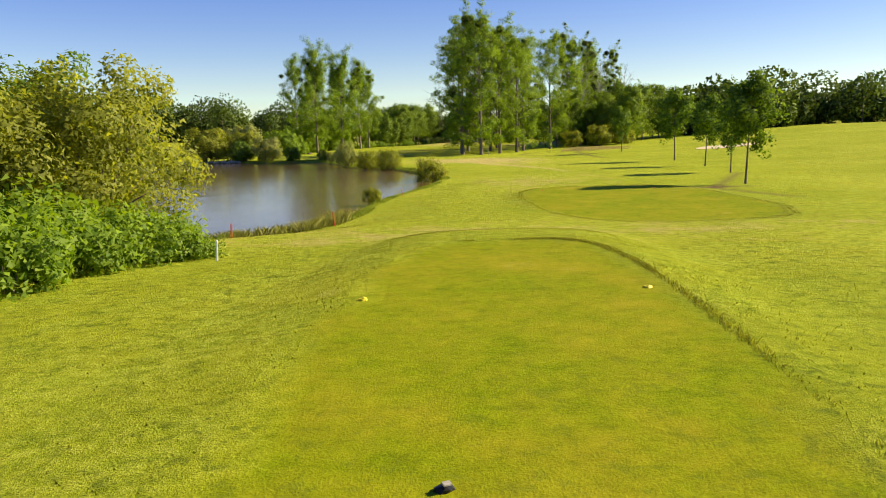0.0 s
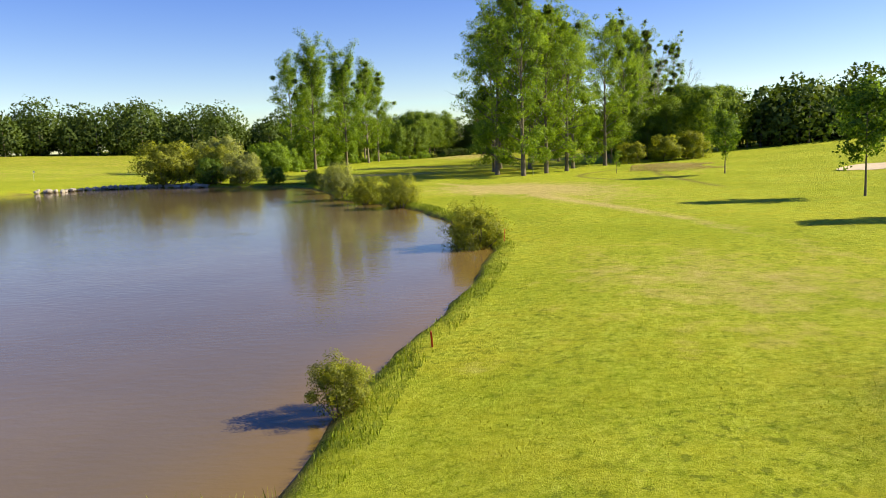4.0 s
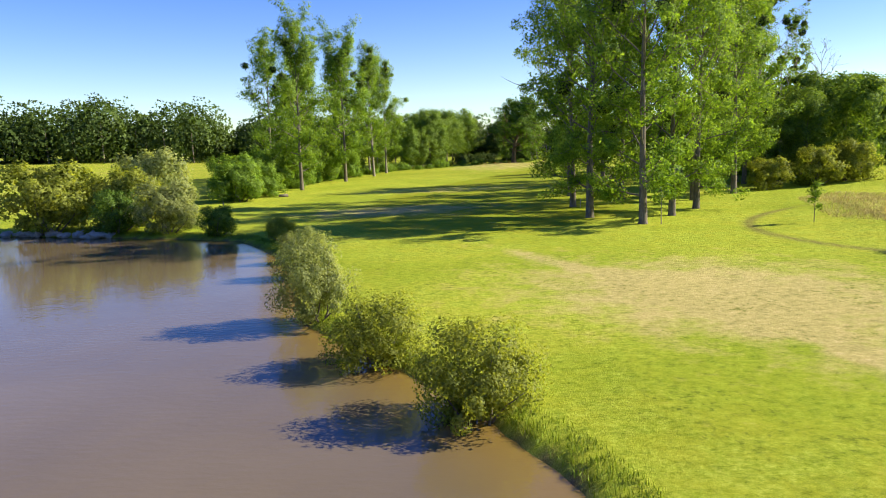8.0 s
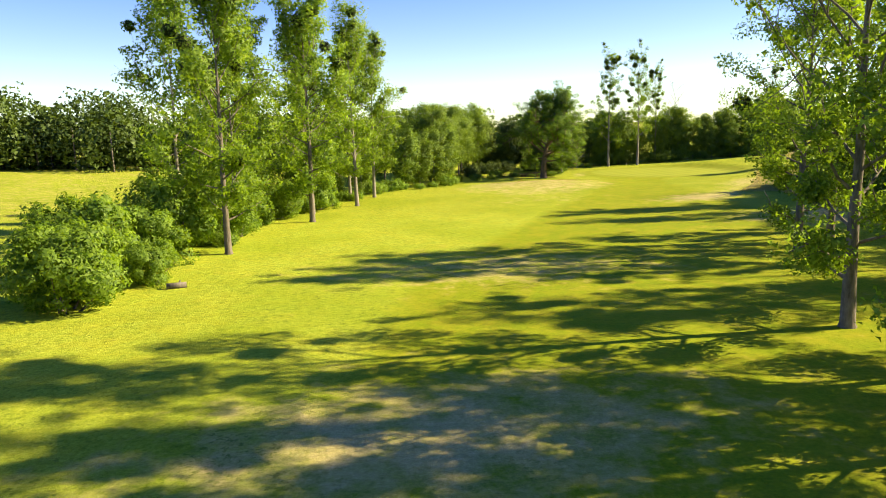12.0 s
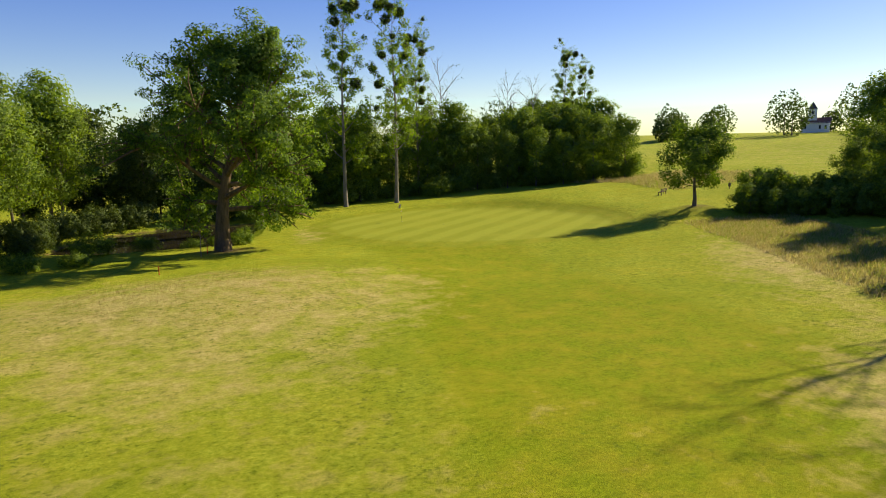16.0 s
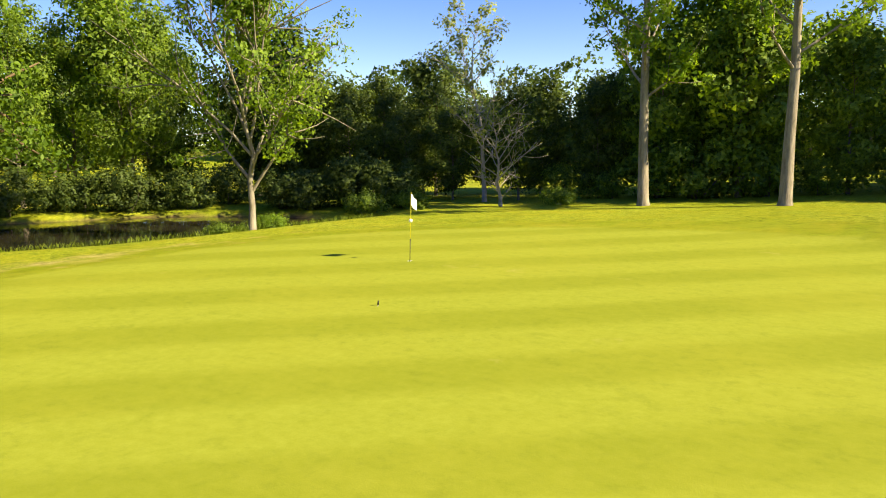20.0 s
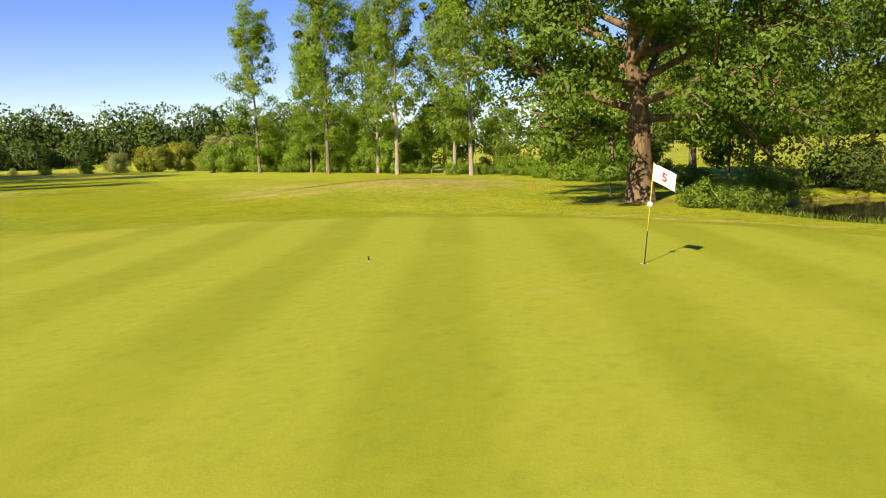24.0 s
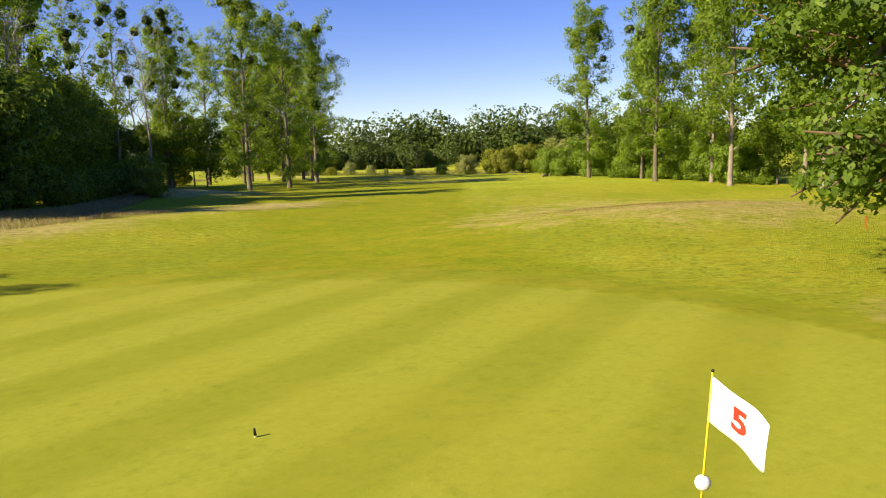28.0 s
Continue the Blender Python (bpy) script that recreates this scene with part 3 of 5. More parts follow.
def grow(seed, tall, base, reach, limbs, rise, clump, leaves, leaf, trunk, bend=0.25, lift=0.5, forks=2, fill=0.5, top=0.94, droop=0.0, flat=0.75, thick=0.30):
    """Works out a tree: trunk, limbs with their forks, and where the leaves stand.
    reach(f): how far the limbs go at the part f of the height."""
    rs = np.random.default_rng(seed)
    n = 9
    zs = np.linspace(0, tall * top, n)
    sway = np.cumsum(rs.normal(size=(n, 2)) * bend * 0.5, axis=0) * (np.linspace(0, 1, n) ** 0.8)[:, None]
    spine = np.column_stack([sway[:, 0] - sway[0, 0], sway[:, 1] - sway[0, 1], zs])
    radii = trunk * (1 - 0.93 * (zs / zs[-1]) ** 0.8)
    radii[0] *= 1.45
    spine[0, 2] = -0.25
    fine = np.vstack([spine[:1], [spine[0] * 0.86 + spine[1] * 0.14], spine[1:]])
    fr = np.r_[radii[0], trunk * 1.02, radii[1:]]
    trunk_piece = tube(fine, fr, 9)
    arms, centres = [], []
    for i in range(limbs):
        f = base + (0.97 - base) * (i + rs.uniform(0.1, 0.9)) / limbs
        hub = np.array([np.interp(f * tall, zs, spine[:, k]) for k in range(3)])
        az = i * 2.39996 + rs.normal() * 0.35
        up = radians(rise(f) if callable(rise) else rise) + rs.normal() * 0.12
        d = np.array([math.cos(az) * math.cos(up), math.sin(az) * math.cos(up), math.sin(up)])
        length = max(0.5, reach(f) * rs.uniform(0.72, 1.18))
        pts = curve(hub, d, length, lift, 6, 0.10, rs)
        r0 = max(0.02, trunk * thick * (1 - f * 0.55) * min(1.0, length / 4 + 0.35))
        pieces = [tube(pts, np.linspace(r0, r0 * 0.18, 6), 6)]
        spots = [pts[k] * (1 - s) + pts[k + 1] * s for k in range(2, 5) for s in (0.2, 0.7)] + [pts[-1]]
        for k in range(forks):
            at = pts[2 + k % 3]
            fd = d + rs.normal(size=3) * 0.65
            fd /= np.linalg.norm(fd)
            sub = curve(at, fd, length * rs.uniform(0.32, 0.6), lift * 0.7, 4, 0.12, rs)
            pieces.append(tube(sub, np.linspace(r0 * 0.5, r0 * 0.10, 4), 4))
            spots += [sub[1], sub[2], sub[3]]
        arms.append(pieces)
        spots = np.array(spots)
        centres.append(spots[rs.random(len(spots)) < fill])
    crown = np.concatenate(centres)
    crown = np.vstack([crown, spine[-1:] + [[0, 0, 0.3]], spine[-2:-1]])
    sizes = clump * rs.uniform(0.55, 1.3, (len(crown), 1))
    which = rs.integers(0, len(crown), leaves)
    puff = rs.normal(size=(leaves, 3))
    puff *= (rs.uniform(0.25, 1.0, (leaves, 1)) ** 0.5) / np.linalg.norm(puff, axis=1)[:, None]
    spots = crown[which] + puff * sizes[which] * np.array([[1, 1, flat]])
    spots[:, 2] = np.maximum(spots[:, 2], 0.15)
    return dict(trunk=trunk_piece, arms=arms, leaves=spots, crown=crown, leaf=leaf, droop=droop, rs=rs, out=facing(spots, puff))


def plant(name, plan, bark, foliage, m, label, category="tree", group="", single=False, slim=0.62, spiky=False, forked=False):
    ob = holder(name, m, label, category, group)
    if single:
        part("trunk", mesh_of("trunk", [plan["trunk"], *(p for a in plan["arms"] for p in a)], bark), ob)
    else:
        part("trunk", mesh_of("trunk", [plan["trunk"]], bark), ob)
        for a in plan["arms"]:
            limb = part("limb", mesh_of("limb", a[:1] if forked else a, bark), ob)
            for p in a[1:] if forked else ():
                part("branch", mesh_of("branch", [p], bark), limb)
    part("crown", leaf_mesh("crown", plan["leaves"], plan["leaf"], foliage, slim, plan["droop"], plan["rs"], plan["out"], spiky or single), ob)
    return ob


def at(x, y, turn=0.0, size=1.0, sink=0.0, tall=None):
    return pose(x, y, ground_z(x, y) - sink, 0, 0, turn) @ Matrix.Diagonal((size, size, tall or size, 1))


def ball_mesh(seed):
    rs = np.random.default_rng(seed)
    p = rs.normal(size=(330, 3))
    p *= rs.uniform(0.55, 1.0, (330, 1)) / np.linalg.norm(p, axis=1)[:, None]
    return leaf_mesh("mistletoe", p * 0.5, 0.26, M_MISTLETOE, 0.4, 0, rs, p)


BALLS = [ball_mesh(s) for s in (1, 2)]


def hang_balls(ob, plan, count, low, seed):
    rs = np.random.default_rng(seed)
    spots = plan["crown"][plan["crown"][:, 2] > low]
    for k in rs.choice(len(spots), count, replace=False):
        s = rs.uniform(0.7, 1.7)
        part("mistletoe", BALLS[k % 2], ob, "", Matrix.Translation(spots[k]) @ Matrix.Diagonal((s, s, s * 0.95, 1)))


def oval_reach(wide, low=0.12, peak=0.45, tip=0.25):
    """Limb lengths of an egg-shaped crown."""
    def reach(f):
        if f < peak:
            return wide * (0.55 + 0.45 * max(0.0, (f - low) / (peak - low)))
        return wide * (1 - (1 - tip) * ((f - peak) / (1 - peak)) ** 1.6)
    return reach


# Poplars by the fairway's bend.
POPLAR_LABEL = "tall green poplar with ivy-grey trunk and mistletoe"
poplar_a = grow(11, 25.8, 0.08, oval_reach(8.6, tip=0.55), 32, lambda f: -4 + 60 * min(1.0, 1.5 * f), 1.25, 24500, 0.25, 0.42, lift=0.6, forks=4, fill=0.42)
poplar_b = grow(12, 26.4, 0.09, oval_reach(8.0, tip=0.6), 30, lambda f: -4 + 62 * min(1.0, 1.5 * f), 1.2, 23000, 0.25, 0.40, lift=0.6, forks=4, fill=0.38)
pa = plant("poplar", poplar_a, M_BARK, M_LEAF_POPLAR, at(8.95, 158.1, 20), POPLAR_LABEL, "tree", "poplars by the bend", spiky=True)
hang_balls(pa, poplar_a, 9, 8, 3)
pb = plant("poplar", poplar_b, M_BARK, M_LEAF_POPLAR, at(12.5, 151.7, 140), POPLAR_LABEL, "tree", "poplars by the bend", spiky=True)
hang_balls(pb, poplar_b, 9, 9, 4)
for src, x, y, turn, size in ((pb, 17.1, 157.5, 250, 0.93), (pa, 9.4, 169.0, 200, 0.92), (pb, 12.0, 184.3, 80, 1.06), (pa, 21.6, 163.0, 310, 0.92),
                              (pb, 17.0, 176.4, 10, 0.98), (pb, 24.5, 172.0, 170, 0.9), (pa, 32.1, 178.2, 120, 0.98), (pb, 39.5, 192.0, 20, 0.95), (pa, 22.0, 207.5, 60, 1.0), (pb, 29.5, 215.0, 300, 1.0)):
    copy_thing(src, at(x, y, turn, size))

# Airy, mistletoe-laden poplars on the far side of the fairway and behind the green.
thin_a = grow(21, 29.0, 0.12, oval_reach(7.2, tip=0.7), 26, lambda f: 16 + 45 * min(1.0, 1.4 * f), 1.35, 16500, 0.31, 0.36, lift=0.6, forks=4, fill=0.44)
thin_b = grow(22, 29.5, 0.20, oval_reach(5.6, 0.1, 0.25, 0.75), 26, lambda f: 24 + 40 * f, 0.9, 10500, 0.27, 0.34, lift=0.7, forks=4, fill=0.4)
ivy_c = grow(23, 29.0, 0.10, oval_reach(7.8, tip=0.6), 30, lambda f: 8 + 48 * min(1.0, 1.5 * f), 1.4, 20000, 0.32, 0.38, lift=0.55, forks=4, fill=0.5)
THIN_LABEL = "tall thin poplar hung with mistletoe balls"
ta = plant("poplar", ivy_c, M_BARK, M_LEAF_BRIGHT, at(-31.2, 216.4, 0, 0.98), "tall leafy poplar with a bare lower trunk", "tree", "poplars along the fairway", spiky=True)
hang_balls(ta, ivy_c, 8, 9, 5)
tb = plant("poplar", thin_a, M_BARK_PALE, M_LEAF_BRIGHT, at(-21.7, 259.5, 70, 0.98), THIN_LABEL, "tree", "poplars along the fairway", spiky=True)
hang_balls(tb, thin_a, 12, 9, 6)
for src, x, y, turn, size in ((ta, -26.2, 240.5, 130, 1.04), (tb, -19.7, 274.0, 190, 0.95), (tb, -38.5, 225.0, 250, 0.93), (ta, -34.8, 241.0, 300, 0.9),
                              (tb, -23.5, 268.5, 20, 0.9), (ta, -33.0, 229.0, 200, 0.78), (tb, -27.5, 250.5, 320, 0.88), (tb, -30.0, 262.0, 150, 0.85), (tb, 58.5, 246.0, 220, 1.0), (tb, 56.0, 236.0, 130, 0.92)):
    copy_thing(src, at(x, y, turn, size))
ba = plant("poplar", thin_b, M_BARK_PALE, M_LEAF_BRIGHT, at(43.2, 345.3, 0, 1.03), "bare-trunked poplar with mistletoe behind the green", "tree", "mistletoe poplars", spiky=True)
hang_balls(ba, thin_b, 14, 14, 7)
for x, y, turn, size in ((51.1, 344.0, 100, 1.0), (59.0, 352.0, 200, 0.86), (101.0, 366.0, 300, 0.82), (118.0, 380.0, 40, 0.76), (52.0, 222.0, 30, 0.9), (58.0, 214.0, 170, 0.86),
                         (47.5, 205.0, 260, 0.92), (64.0, 246.0, 310, 0.84), (40.0, 196.0, 80, 0.95)):
    copy_thing(ba, at(x, y, turn, size))

# The old oak and the ash by the pool.
oak = grow(31, 16.4, 0.23, oval_reach(9.8, 0.12, 0.41, 0.5), 29, lambda f: -7 + 62 * f, 1.2, 92000, 0.25, 0.84, bend=0.9, lift=0.12, forks=9, fill=0.62, top=0.90, flat=0.6, thick=0.38)
plant("oak", oak, M_BARK_OAK, M_LEAF_OAK, at(18.3, 311.7, 0), "big spreading oak with a bare brown trunk", "tree", forked=True)
ash = grow(32, 14.5, 0.13, oval_reach(8.2, 0.1, 0.24, 0.25), 26, lambda f: 34 + 44 * min(1.0, 1.8 * f), 0.95, 23000, 0.22, 0.21, bend=0.6, lift=0.12, forks=8, fill=0.42, top=0.72, thick=0.5)
plant("ash", ash, M_BARK_PALE, M_LEAF_BRIGHT, at(26.4, 329.2, 40), "slender pale-barked ash leaning over the pool", "tree", forked=True)
small = grow(33, 8.6, 0.27, oval_reach(4.9, 0.2, 0.45, 0.55), 20, lambda f: 0 + 55 * f, 1.1, 14000, 0.28, 0.26, bend=0.3, lift=0.4, forks=3, fill=0.8)
plant("tree", small, M_BARK, M_LEAF_OAK, at(67.7, 300.1, 0, 1.0, 0.0, 0.82), "small round dark-leaved tree on a mound", "tree", forked=True)

# Young trees on the open slope.
sapling = grow(34, 6.5, 0.30, oval_reach(2.5, 0.25, 0.45, 0.4), 16, 40, 0.62, 5200, 0.22, 0.085, bend=0.08, lift=0.4, forks=2, fill=0.85)
sa = plant("young_tree", sapling, M_BARK, M_LEAF_OAK, at(23.2, 53.2, 0, 1.1), "young leafy tree standing alone in the rough", "tree", "young trees")
for x, y, turn, size in ((28.7, 68.0, 80, 0.85), (32.0, 82.0, 20, 1.0), (34.3, 98.0, 150, 1.22), (37.3, 133.7, 250, 1.05)):
    copy_thing(sa, at(x, y, turn, size))
tiny = grow(35, 3.3, 0.32, oval_reach(0.9, 0.2, 0.5, 0.4), 9, 45, 0.34, 700, 0.18, 0.04, bend=0.05, lift=0.4, forks=1, fill=0.9)
plant("sapling", tiny, M_BARK, M_LEAF_BRIGHT, at(26.5, 148.2, 0), "small bright green sapling in the rough", "tree")


def shrub_plan(seed, tall, wide, leaves, leaf, stems=16, ragged=0.16):
    """A bush: many stems from one stool and a rounded, lumpy head down to the ground."""
    rs = np.random.default_rng(seed)
    arms, tips = [], []
    for i in range(stems):
        az, lean = i * 2.39996 + rs.normal() * 0.2, (i + 0.6) / stems
        up = radians(86 - 62 * lean + rs.normal() * 5)
        d = np.array([math.cos(az) * math.cos(up), math.sin(az) * math.cos(up), math.sin(up)])
        length = (tall * (1 - lean) + wide * lean) * rs.uniform(0.78, 1.05)
        pts = curve((rs.normal() * 0.12 * wide, rs.normal() * 0.12 * wide, -0.1), d, length * 0.92, 0.12, 6, 0.10, rs)
        arms.append(tube(pts, np.linspace(0.016 * tall, 0.004 * tall, 6), 5))
        tips.append(pts[5])
    lumps = 70
    p = rs.normal(size=(lumps, 3))
    p /= np.linalg.norm(p, axis=1)[:, None]
    p *= rs.uniform(0.45, 0.95 + ragged, (lumps, 1))
    p[:, 2] = np.where(p[:, 2] < -0.75, -0.75, p[:, 2])
    crown = np.vstack([p * [[0.82 * wide, 0.82 * wide, 0.46 * tall]] + [[0, 0, 0.5 * tall]], np.array(tips)])
    which = rs.integers(0, len(crown), leaves)
    puff = rs.normal(size=(leaves, 3))
    puff *= (rs.uniform(0.2, 1.0, (leaves, 1)) ** 0.5) / np.linalg.norm(puff, axis=1)[:, None]
    spots = crown[which] + puff * 0.26 * wide * rs.uniform(0.6, 1.25, (len(crown), 1))[which]
    spots[:, 2] = np.maximum(spots[:, 2], 0.06)
    return dict(arms=arms, leaves=spots, leaf=leaf, rs=rs, out=facing(spots, puff))


def shrub(plan, m, label, foliage, group=""):
    ob = holder("bush", m, label, "bush", group)
    for a in plan["arms"]:
        part("stem", surface("stem", a[0].tolist(), a[1], M_BARK), ob)
    part("crown", leaf_mesh("crown", plan["leaves"], plan["leaf"], foliage, 0.55, 0.0, plan["rs"], plan["out"], plan["leaf"] > 0.14), ob)
    return ob


WILLOW = "rounded grey-green willow bush on the pond bank"
sh_a = shrub_plan(41, 3.2, 2.1, 15000, 0.115, 9)
sh_b = shrub_plan(42, 3.2, 2.1, 15000, 0.115, 9)
sh_c = shrub_plan(43, 5.6, 3.6, 11500, 0.25, 7)
sh_u = shrub_plan(46, 3.2, 2.6, 3600, 0.22, 4, 0.3)
sh_d = shrub_plan(44, 7.0, 4.4, 24000, 0.165, 12, 0.35)
sh_e = shrub_plan(45, 1.6, 1.7, 3200, 0.15, 4, 0.3)
b1 = shrub(sh_a, at(0.3, 81.6, 0, 1.0, 0.1), "olive-green willow bush overhanging the pond", M_LEAF_GOLD, "pond bushes")
b2 = shrub(sh_b, at(-5.4, 108.9, 0, 1.05, 0.1), "rounded yellowish willow bush on the pond bank", M_LEAF_GOLD, "pond bushes")
b3 = shrub(sh_b, at(-12.7, 121.4, 60, 1.02, 0.1, 1.25), WILLOW, M_LEAF_WILLOW, "pond bushes")
b4 = shrub(sh_c, at(-34.0, 159.2, 0, 0.98, 0.1), WILLOW, M_LEAF_WILLOW, "pond bushes")
copy_thing(b2, at(-9.0, 114.8, 200, 1.0, 0.1, 0.9))
copy_thing(b2, at(-20.6, 150.2, 140, 0.7, 0.1))
copy_thing(b1, at(-4.4, 55.6, 90, 0.42, 0.02))
copy_thing(b3, at(-17.6, 140.0, 100, 0.5, 0.1))
copy_thing(b3, at(-15.4, 134.0, 300, 0.75, 0.1))
g1 = shrub(sh_c, at(-48.5, 164.0, 0, 1.5, 0.1, 1.42), "broad yellow-green willow bush on the pond bank", M_LEAF_GOLD, "pond bushes")
copy_thing(g1, at(-40.5, 164.0, 120, 0.85, 0.1))
copy_thing(b4, at(-46.0, 186.0, 120, 1.6, 0.1))
br = shrub(sh_c, at(-36.5, 195.0, 0, 1.12, 0.1), "bright leafy bush by the ditch", M_LEAF_BRIGHT, "fairway bushes")
copy_thing(br, at(-34.0, 203.0, 200, 0.6, 0.1))
for x, y, turn, size in ((-38.5, 197.5, 60, 1.0), (-40.5, 206.0, 130, 1.2), (-37.0, 211.5, 250, 0.95), (-38.0, 220.0, 310, 1.3), (-34.5, 226.0, 20, 1.0), (-36.0, 234.0, 170, 1.25), (-31.0, 246.0, 90, 0.9), (-28.0, 255.0, 280, 1.0)):
    copy_thing(br, at(x, y, turn, size, 0.1))
round_tree = shrub(sh_c, at(-40.0, 160.8, 50, 0.85, 0.0), "dark green round bush behind the pond", M_LEAF_OAK, "pond bushes")
copy_thing(round_tree, at(-28.0, 155.8, 20, 0.66, 0.1))
# The thicket beside the first tee.
t1 = shrub(sh_d, at(-13.7, 28.8, 30, 1.0, 0.1), "tall yellowish willow thicket beside the tee", M_LEAF_GOLD, "tee thicket")
copy_thing(t1, at(-17.2, 26.4, 170, 1.1, 0.1))
copy_thing(t1, at(-15.6, 33.6, 250, 0.8, 0.1))
t2 = shrub(sh_d, at(-19.4, 23.2, 200, 1.1, 0.1), "dark green shrub crowding the tee thicket", M_LEAF_OAK, "tee thicket")
copy_thing(t2, at(-20.5, 35.5, 70, 1.2, 0.1))
t3 = shrub(sh_e, at(-9.6, 20.6, 0, 1.0, 0.1), "low leafy bramble at the thicket's foot", M_LEAF_BRIGHT, "tee brambles")
for x, y, turn, size in ((-9.9, 17.6, 40, 1.0), (-10.8, 20.6, 130, 1.2), (-8.3, 22.4, 220, 0.75), (-9.8, 23.2, 300, 1.0), (-10.6, 15.0, 10, 1.1), (-12.2, 18.2, 190, 1.4), (-7.2, 22.9, 90, 0.45), (-12.6, 13.2, 60, 1.3), (-11.4, 25.2, 60, 1.1), (-12.6, 22.0, 200, 1.5), (-9.4, 25.8, 20, 0.8)):
    copy_thing(t3, at(x, y, turn, size, 0.1))

# ---- woods ----
wood_a = grow(51, 14.5, 0.05, oval_reach(5.4, 0.05, 0.4, 0.35), 18, 32, 1.7, 6800, 0.40, 0.22, lift=0.5, forks=2, fill=0.8)
wood_b = grow(52, 12.5, 0.05, oval_reach(5.0, 0.05, 0.45, 0.5), 17, 35, 1.7, 6600, 0.40, 0.20, lift=0.5, forks=2, fill=0.85)
wood_c = grow(53, 17.0, 0.16, oval_reach(5.6, 0.1, 0.5, 0.4), 20, 40, 1.5, 11000, 0.32, 0.26, lift=0.5, forks=2, fill=0.75)
wood_f = grow(55, 13.5, 0.05, oval_reach(5.2, 0.05, 0.45, 0.4), 24, 32, 1.5, 10000, 0.33, 0.20, lift=0.5, forks=2, fill=0.7)
wood_g = grow(56, 16.0, 0.20, oval_reach(5.8, 0.05, 0.5, 0.4), 24, 36, 1.4, 14500, 0.255, 0.24, lift=0.5, forks=3, fill=0.6)
wf = plant("wood_tree", wood_f, M_BARK, M_LEAF_WOOD, at(48, 351.5, 0), "leafy tree at the wood's edge behind the green", "tree", "trees of the woods", True)
wg = plant("wood_tree", wood_g, M_BARK, M_LEAF_WOOD, at(-3, 327, 0), "leafy green tree beyond the pool", "tree", "trees of the woods", True)
wa = plant("wood_tree", wood_a, M_BARK, M_LEAF_WOOD, at(66, 352, 0), "dense dark-leaved tree at the wood's edge", "tree", "trees of the woods", True)
# Same plan as wf; the wood's shade is in the leaf colour.
we = plant("wood_tree", wood_f, M_BARK, M_LEAF_SHADE, at(24, 354, 40, 0.8), "dense green tree behind the pool, shade put into its leaf colour", "tree", "trees of the woods", True)
wb = plant("wood_tree", wood_b, M_BARK, M_LEAF_WOOD, at(79, 351, 0), "dense dark-leaved tree at the wood's edge", "tree", "trees of the woods", True)
wood_d = grow(54, 14.5, 0.10, oval_reach(5.4, 0.05, 0.45, 0.4), 9, 32, 2.3, 4200, 0.46, 0.2, lift=0.5, forks=0, fill=0.85)
wd = plant("wood_tree", wood_d, M_BARK, M_LEAF_WOOD, at(70, 372, 0), "dark tree standing deep in the wood", "tree", "trees of the woods", True)
wc = plant("wood_tree", wood_c, M_BARK, M_LEAF_POPLAR, at(4.0, 339, 0), "leafy green tree beyond the pool", "tree", "trees of the woods", True)


def wood(edge, rows, gap, sources, lo=0.85, hi=1.12, seed=0, depth=6.5, inner=None):
    """Trees in rows behind an edge line; the wood lies to the left of the line's run."""
    rs = np.random.default_rng(seed)
    e = np.array(edge, float)
    run = np.r_[0, np.cumsum(np.hypot(*np.diff(e, axis=0).T))]
    for r in range(rows):
        s = gap * 0.5 * (r % 2) + rs.uniform(0, 1)
        while s < run[-1]:
            p = np.array([np.interp(s, run, e[:, k]) for k in (0, 1)])
            q = np.array([np.interp(min(s + 1, run[-1]), run, e[:, k]) for k in (0, 1)]) - np.array([np.interp(s, run, e[:, k]) for k in (0, 1)])
            q = q / (np.hypot(*q) + 1e-9) if np.hypot(*q) > 1e-6 else np.array([1.0, 0.0])
            p = p + np.array([-q[1], q[0]]) * (depth * r + rs.uniform(0, 2.0))
            size = rs.uniform(lo, hi) * (1 + 0.06 * r)
            copy_thing(sources[rs.integers(len(sources))] if r < 1 else inner or wd, at(p[0], p[1], rs.uniform(0, 360), size, 0.1))
            s += gap * rs.uniform(0.8, 1.25)


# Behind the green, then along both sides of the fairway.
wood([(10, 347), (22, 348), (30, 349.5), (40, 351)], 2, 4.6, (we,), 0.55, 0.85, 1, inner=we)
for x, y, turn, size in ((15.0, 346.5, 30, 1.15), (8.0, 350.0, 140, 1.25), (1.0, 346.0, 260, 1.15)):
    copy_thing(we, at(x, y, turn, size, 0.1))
wood([(42, 351), (50, 351), (58, 351)], 3, 5.0, (wf,), 0.66, 0.98, 21)
wood([(60, 351), (70, 349), (78, 345), (86, 341), (95, 337)], 3, 5.0, (wf,), 0.6, 0.85, 22)
wood([(96, 348), (108, 368), (120, 395)], 2, 7.0, (wa, wb), 0.8, 1.0, 2)
wood([(-8, 306), (-6, 314), (-1, 324), (3, 334), (8, 341)], 2, 6.0, (wg,), 0.75, 1.05, 3, inner=wg)
wood([(-14, 289), (-8, 296), (-3, 300)], 1, 4.0, (wf,), 0.5, 0.85, 4)
wood([(-22, 296), (-14, 306), (-8, 314)], 1, 6.0, (wa, wc), 0.75, 1.0, 14)
wood([(-37, 234), (-33, 248), (-29, 258), (-25, 272), (-18, 283)], 1, 6.0, (wb, wa), 0.5, 0.85, 5)
wood([(66, 269), (54, 251), (52, 231), (51, 205), (47, 190)], 2, 4.6, (wf, wb), 0.72, 1.0, 6, 7.0)
